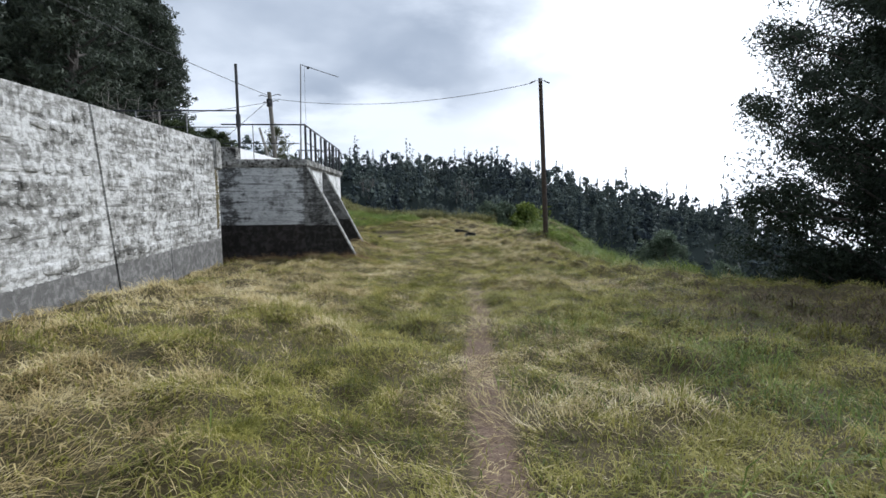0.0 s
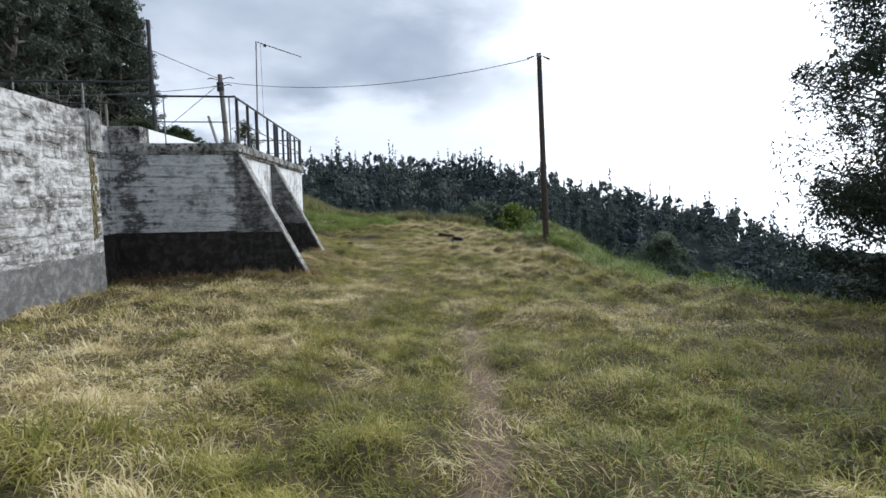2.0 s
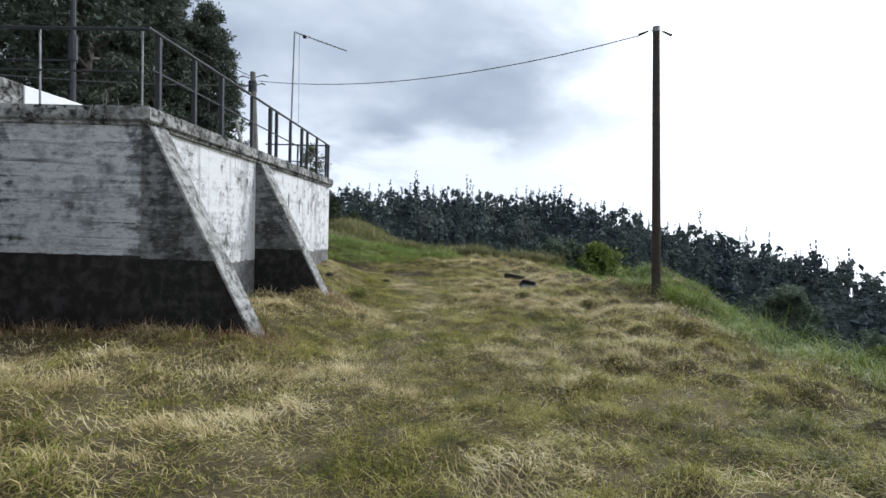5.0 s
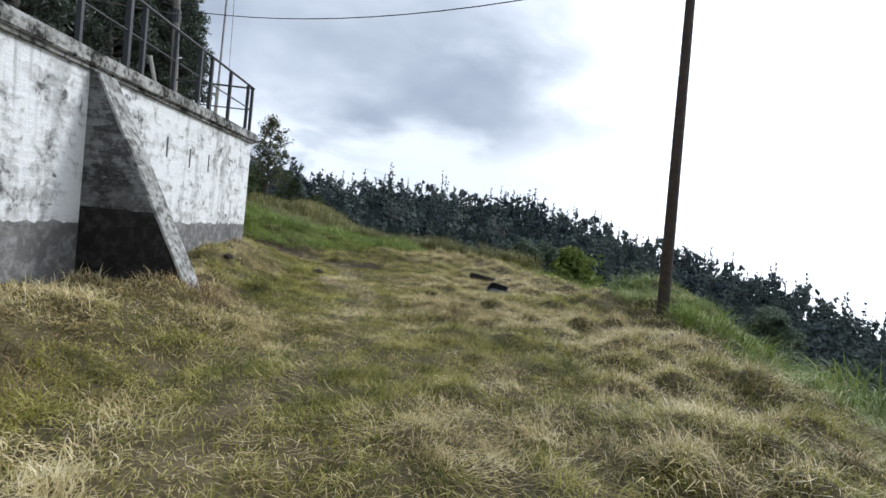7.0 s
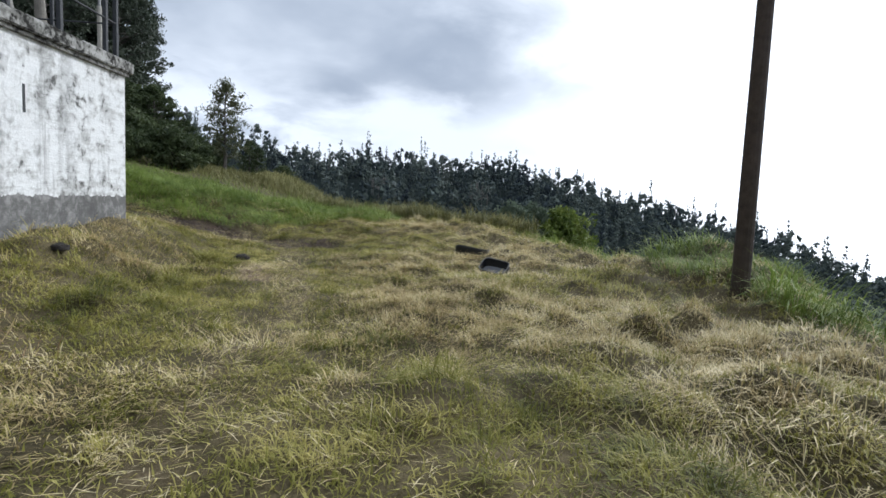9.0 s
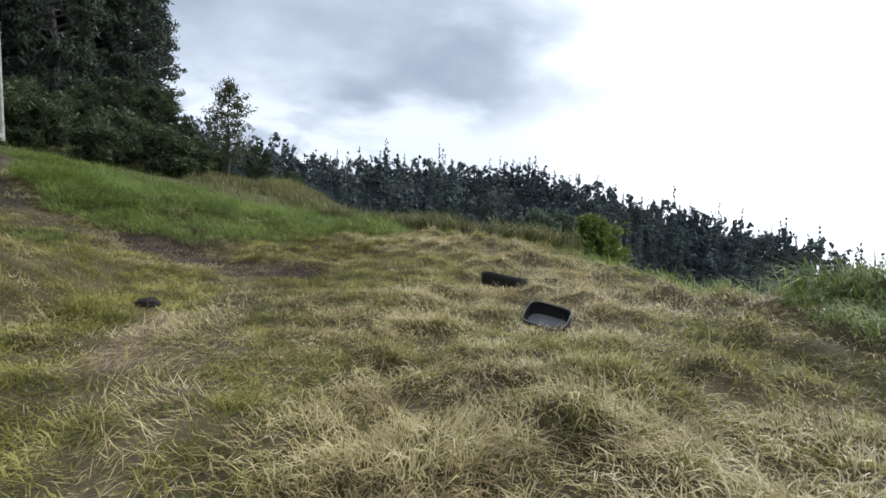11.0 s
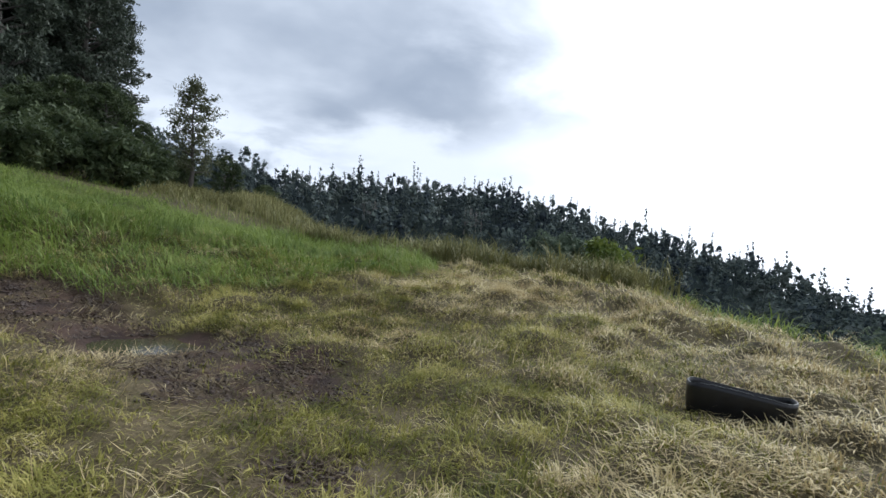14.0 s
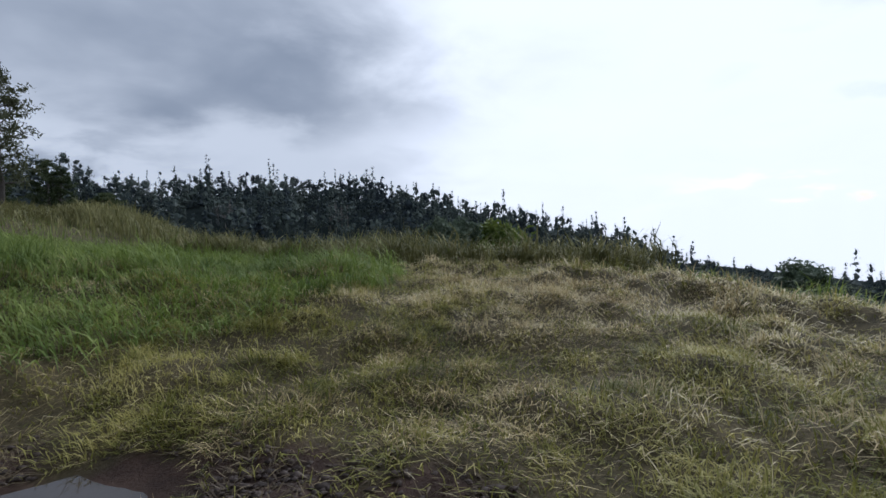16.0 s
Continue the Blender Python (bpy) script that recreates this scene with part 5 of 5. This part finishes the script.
def half_drum(name, label, at, rz, length, width, depth, tilt, tray_water):
    """A plastic canister cut open lengthwise: outer shell, pale cut rim, something inside."""
    t = thing(name, label, "trough", at)
    t.rotation_euler = (radians(tilt[0]), radians(tilt[1]), radians(rz))
    bm = bmesh.new()
    rows, n = 9, 28
    def ring(f, off, lift):
        out = []
        for i in range(n):
            a = 2 * math.pi * i / n
            e = 3.6
            cx, cy = abs(math.cos(a)) ** (2 / e) * math.copysign(1, math.cos(a)), abs(math.sin(a)) ** (2 / e) * math.copysign(1, math.sin(a))
            k = 0.62 + 0.38 * math.sin(f * math.pi / 2)
            wob = 0.012 * math.sin(3 * a + 1) * f
            out.append(bm.verts.new((cx * (length / 2 * (0.86 + 0.14 * k) - off), cy * (width / 2 * k - off), f * depth + lift + wob)))
        return out
    outer = [ring(i / (rows - 1), 0, 0) for i in range(rows)]
    inner = [ring(i / (rows - 1), 0.012, 0.012 if i < rows - 1 else 0.0) for i in range(rows)]
    for layer, flip in ((outer, False), (inner, True)):
        for u, v in zip(layer, layer[1:]):
            for i in range(n):
                q = (u[i], u[(i + 1) % n], v[(i + 1) % n], v[i])
                bm.faces.new(q[::-1] if flip else q)
    bm.faces.new(outer[0][::-1])
    bm.faces.new(inner[0])
    for i in range(n):
        bm.faces.new((outer[-1][i], outer[-1][(i + 1) % n], inner[-1][(i + 1) % n], inner[-1][i]))
    for f in bm.faces:
        f.smooth = True
    rim_pts = [(v.co.copy() + w.co) / 2 for v, w in zip(outer[-1], inner[-1])]
    floor_pts = [v.co.copy() for v in inner[2]]
    part("shell", bm, M_PLASTIC, t)
    bm = bmesh.new()
    tube(bm, rim_pts, 0.008, True)
    part("rim", bm, M_PLASTIC_EDGE if tray_water else M_PLASTIC, t, "scuffed pale cut rim" if tray_water else "")
    if tray_water:
        # water in the tray; the grey light on it is put into its colour
        bm = bmesh.new()
        bm.faces.new([bm.verts.new((p.x * 0.98, p.y * 0.98, p.z)) for p in floor_pts])
        part("tray_water", bm, M_TRAY_WATER, t, "pool of water with its grey sheen painted in")
        bm = bmesh.new()
        box(bm, (-0.10, -width / 2 - 0.03, depth * 0.45), (0.10, -width / 2 + 0.02, depth * 0.85), bevel=0.02, segs=2)
        part("handle_stub", bm, M_PLASTIC, t)
    return t


def clod(name, label, cat, at, size, seed):
    rng = random.Random(seed)
    bm = bmesh.new()
    bmesh.ops.create_icosphere(bm, subdivisions=3, radius=1.0)
    for v in bm.verts:
        k = 1 + 0.28 * noise.noise(v.co * 2.3 + Vector((seed, 0, 0))) + 0.1 * noise.noise(v.co * 6)
        v.co = Vector((v.co.x * size[0] * k, v.co.y * size[1] * k, max(-0.3, v.co.z) * size[2] * k))
    for f in bm.faces:
        f.smooth = True
    o = part(name, bm, M_DUNG)
    o.location = at
    return tagged(o, label, cat)


def g(x, y, up=0.0):
    return (x, y, float(height(x, y)) + up)


half_drum("feed_tray", "black plastic canister cut open as a feed tray", g(6.25, 10.0, -0.045), -31, 0.53, 0.40, 0.20, (30, 5), True)
half_drum("plastic_trough", "black plastic canister half lying in the hay", g(6.12, 12.80, -0.04), -22, 0.80, 0.32, 0.25, (-6, 5), False)
clod("dung_pat", "dark dried dung heap on the grass", "dung", g(1.74, 9.92, 0.07), (0.13, 0.10, 0.07), 1)
clod("dung_pat", "dark dried dung heap near the platform", "dung", g(0.70, 6.77, 0.03), (0.10, 0.085, 0.06), 2)
clod("dung_pat", "flat dark dung patch in the hay", "dung", g(3.97, 14.6, -0.02), (0.20, 0.14, 0.04), 3)


def puddle():
    m, t, b = material("muddy_water")
    b.inputs["Base Color"].default_value = (0.05, 0.04, 0.033, 1)
    b.inputs["Roughness"].default_value = 0.04
    bump(t, b, t.noise(position(t), 9, 3), 0.004, 0.5)
    bm = bmesh.new()
    vs = []
    for i in range(40):
        a = i * 2 * math.pi / 40
        k = 1 + 0.16 * math.sin(2 * a + 1) + 0.09 * math.sin(5 * a) + 0.05 * math.sin(9 * a + 2)
        vs.append(bm.verts.new((0.68 + math.cos(a) * 0.70 * k, 14.6 + math.sin(a) * 0.50 * k, float(height(0.6, 14.6)) + 0.065)))
    bm.faces.new(vs)
    tagged(part("puddle", bm, m), "shallow muddy puddle reflecting the sky", "puddle", kind="structure")


puddle()


def sign():
    s = thing("road_sign", "round and triangular road signs on one post", "sign", on_ground(-14.55, 27.3, 0.2))
    z = 3.85 - s.location.z
    turn = pose(0, 0, 0, 0, 0, 35)
    part("post", rod(bmesh.new(), (0, 0, 0), (0, 0, z + 0.3), 0.035, n=8), M_RUST, s)

    def plate(name, pts, back, front, mat, label=""):
        bm = slab(bmesh.new(), pts, "y", front, back)
        bmesh.ops.transform(bm, matrix=turn, verts=bm.verts)
        part(name, bm, mat, s, label)
    plate("disc", [(0.25 * math.cos(i * math.pi / 14), z + 0.25 * math.sin(i * math.pi / 14)) for i in range(28)], -0.04, -0.06, M_SIGN, "round sign face")
    plate("triangle", [(-0.27, z - 0.72), (0.27, z - 0.72), (0.03, z - 0.28), (-0.03, z - 0.28)], -0.04, -0.06, M_SIGN, "triangular sign face")
    plate("symbol", [(-0.05, z - 0.14), (0.05, z - 0.14), (0.05, z + 0.14), (-0.05, z + 0.14)], -0.062, -0.066, M_SIGNRED)
    plate("symbol", [(-0.03, z - 0.64), (0.03, z - 0.64), (0.03, z - 0.46), (-0.03, z - 0.46)], -0.062, -0.066, M_SIGNRED)
    p = thing("marker_pole", "slim grey roadside pole", "pole", on_ground(-16.2, 28.4, 0.2))
    part("shaft", rod(bmesh.new(), (0, 0, 0), (0, 0, 6.0), 0.10, 0.08, 10), M_PALEBARK, p)


sign()


# ---------------------------------------------------------------- stones of the long wall


def wall_stones():
    rng = random.Random(17)
    shapes = []
    for k in range(14):
        bm = bmesh.new()
        n = 8
        out = []
        for lift, shrink in ((0.0, 1.0), (0.75, 0.90), (1.0, 0.62)):
            ring = []
            for i in range(n):
                a = 2 * math.pi * (i + 0.5) / n
                e = 0.55
                cy = math.copysign(abs(math.cos(a)) ** e, math.cos(a))
                cz = math.copysign(abs(math.sin(a)) ** e, math.sin(a))
                if lift == 0.0:
                    out.append((1 + rng.uniform(-0.2, 0.06), rng.uniform(-0.1, 0.1)))
                f, d = out[i]
                ring.append(bm.verts.new((lift, 0.5 * cy * f * shrink, 0.5 * (cz + d) * f * shrink)))
            if lift:
                for i in range(n):
                    j = (i + 1) % n
                    bm.faces.new((last[i], last[j], ring[j], ring[i]))
            last = ring
        bm.faces.new(last)
        for f in bm.faces:
            f.smooth = True
        me = bpy.data.meshes.new("stone")
        bm.to_mesh(me)
        bm.free()
        me.materials.append(M_WALL)
        shapes.append(me)
    rest = bmesh.new()
    z, made = 0.86, 0
    while z < LEFT_TOP - 0.13:
        hgt = rng.uniform(0.13, 0.23)
        y = -2.62 - rng.uniform(0, 0.15)
        while y > -13:
            ln = rng.uniform(0.16, 0.46)
            mid = y - ln / 2
            if rng.random() < 0.86 and abs(mid - joint_y(z + hgt / 2)) > ln / 2 + 0.06:
                me = rng.choice(shapes)
                m = Matrix.LocRotScale((WX - 0.004, mid, z + hgt / 2), Euler((rng.uniform(-0.06, 0.06), 0, 0)), (rng.uniform(0.008, 0.030), ln * 0.97, hgt * 0.95))
                if mid > -10.3 and made < 330:
                    o = new("stone", me)
                    o.parent = WALL
                    o.matrix_basis = m
                    made += 1
                else:
                    t = bmesh.new()
                    t.from_mesh(me)
                    t.transform(m)
                    tmp = bpy.data.meshes.new("tmp")
                    t.to_mesh(tmp)
                    t.free()
                    rest.from_mesh(tmp)
                    bpy.data.meshes.remove(tmp)
            y -= ln
        z += hgt
    o = part("stones", rest, M_WALL, WALL)
    o["kind"] = "stuff"


wall_stones()
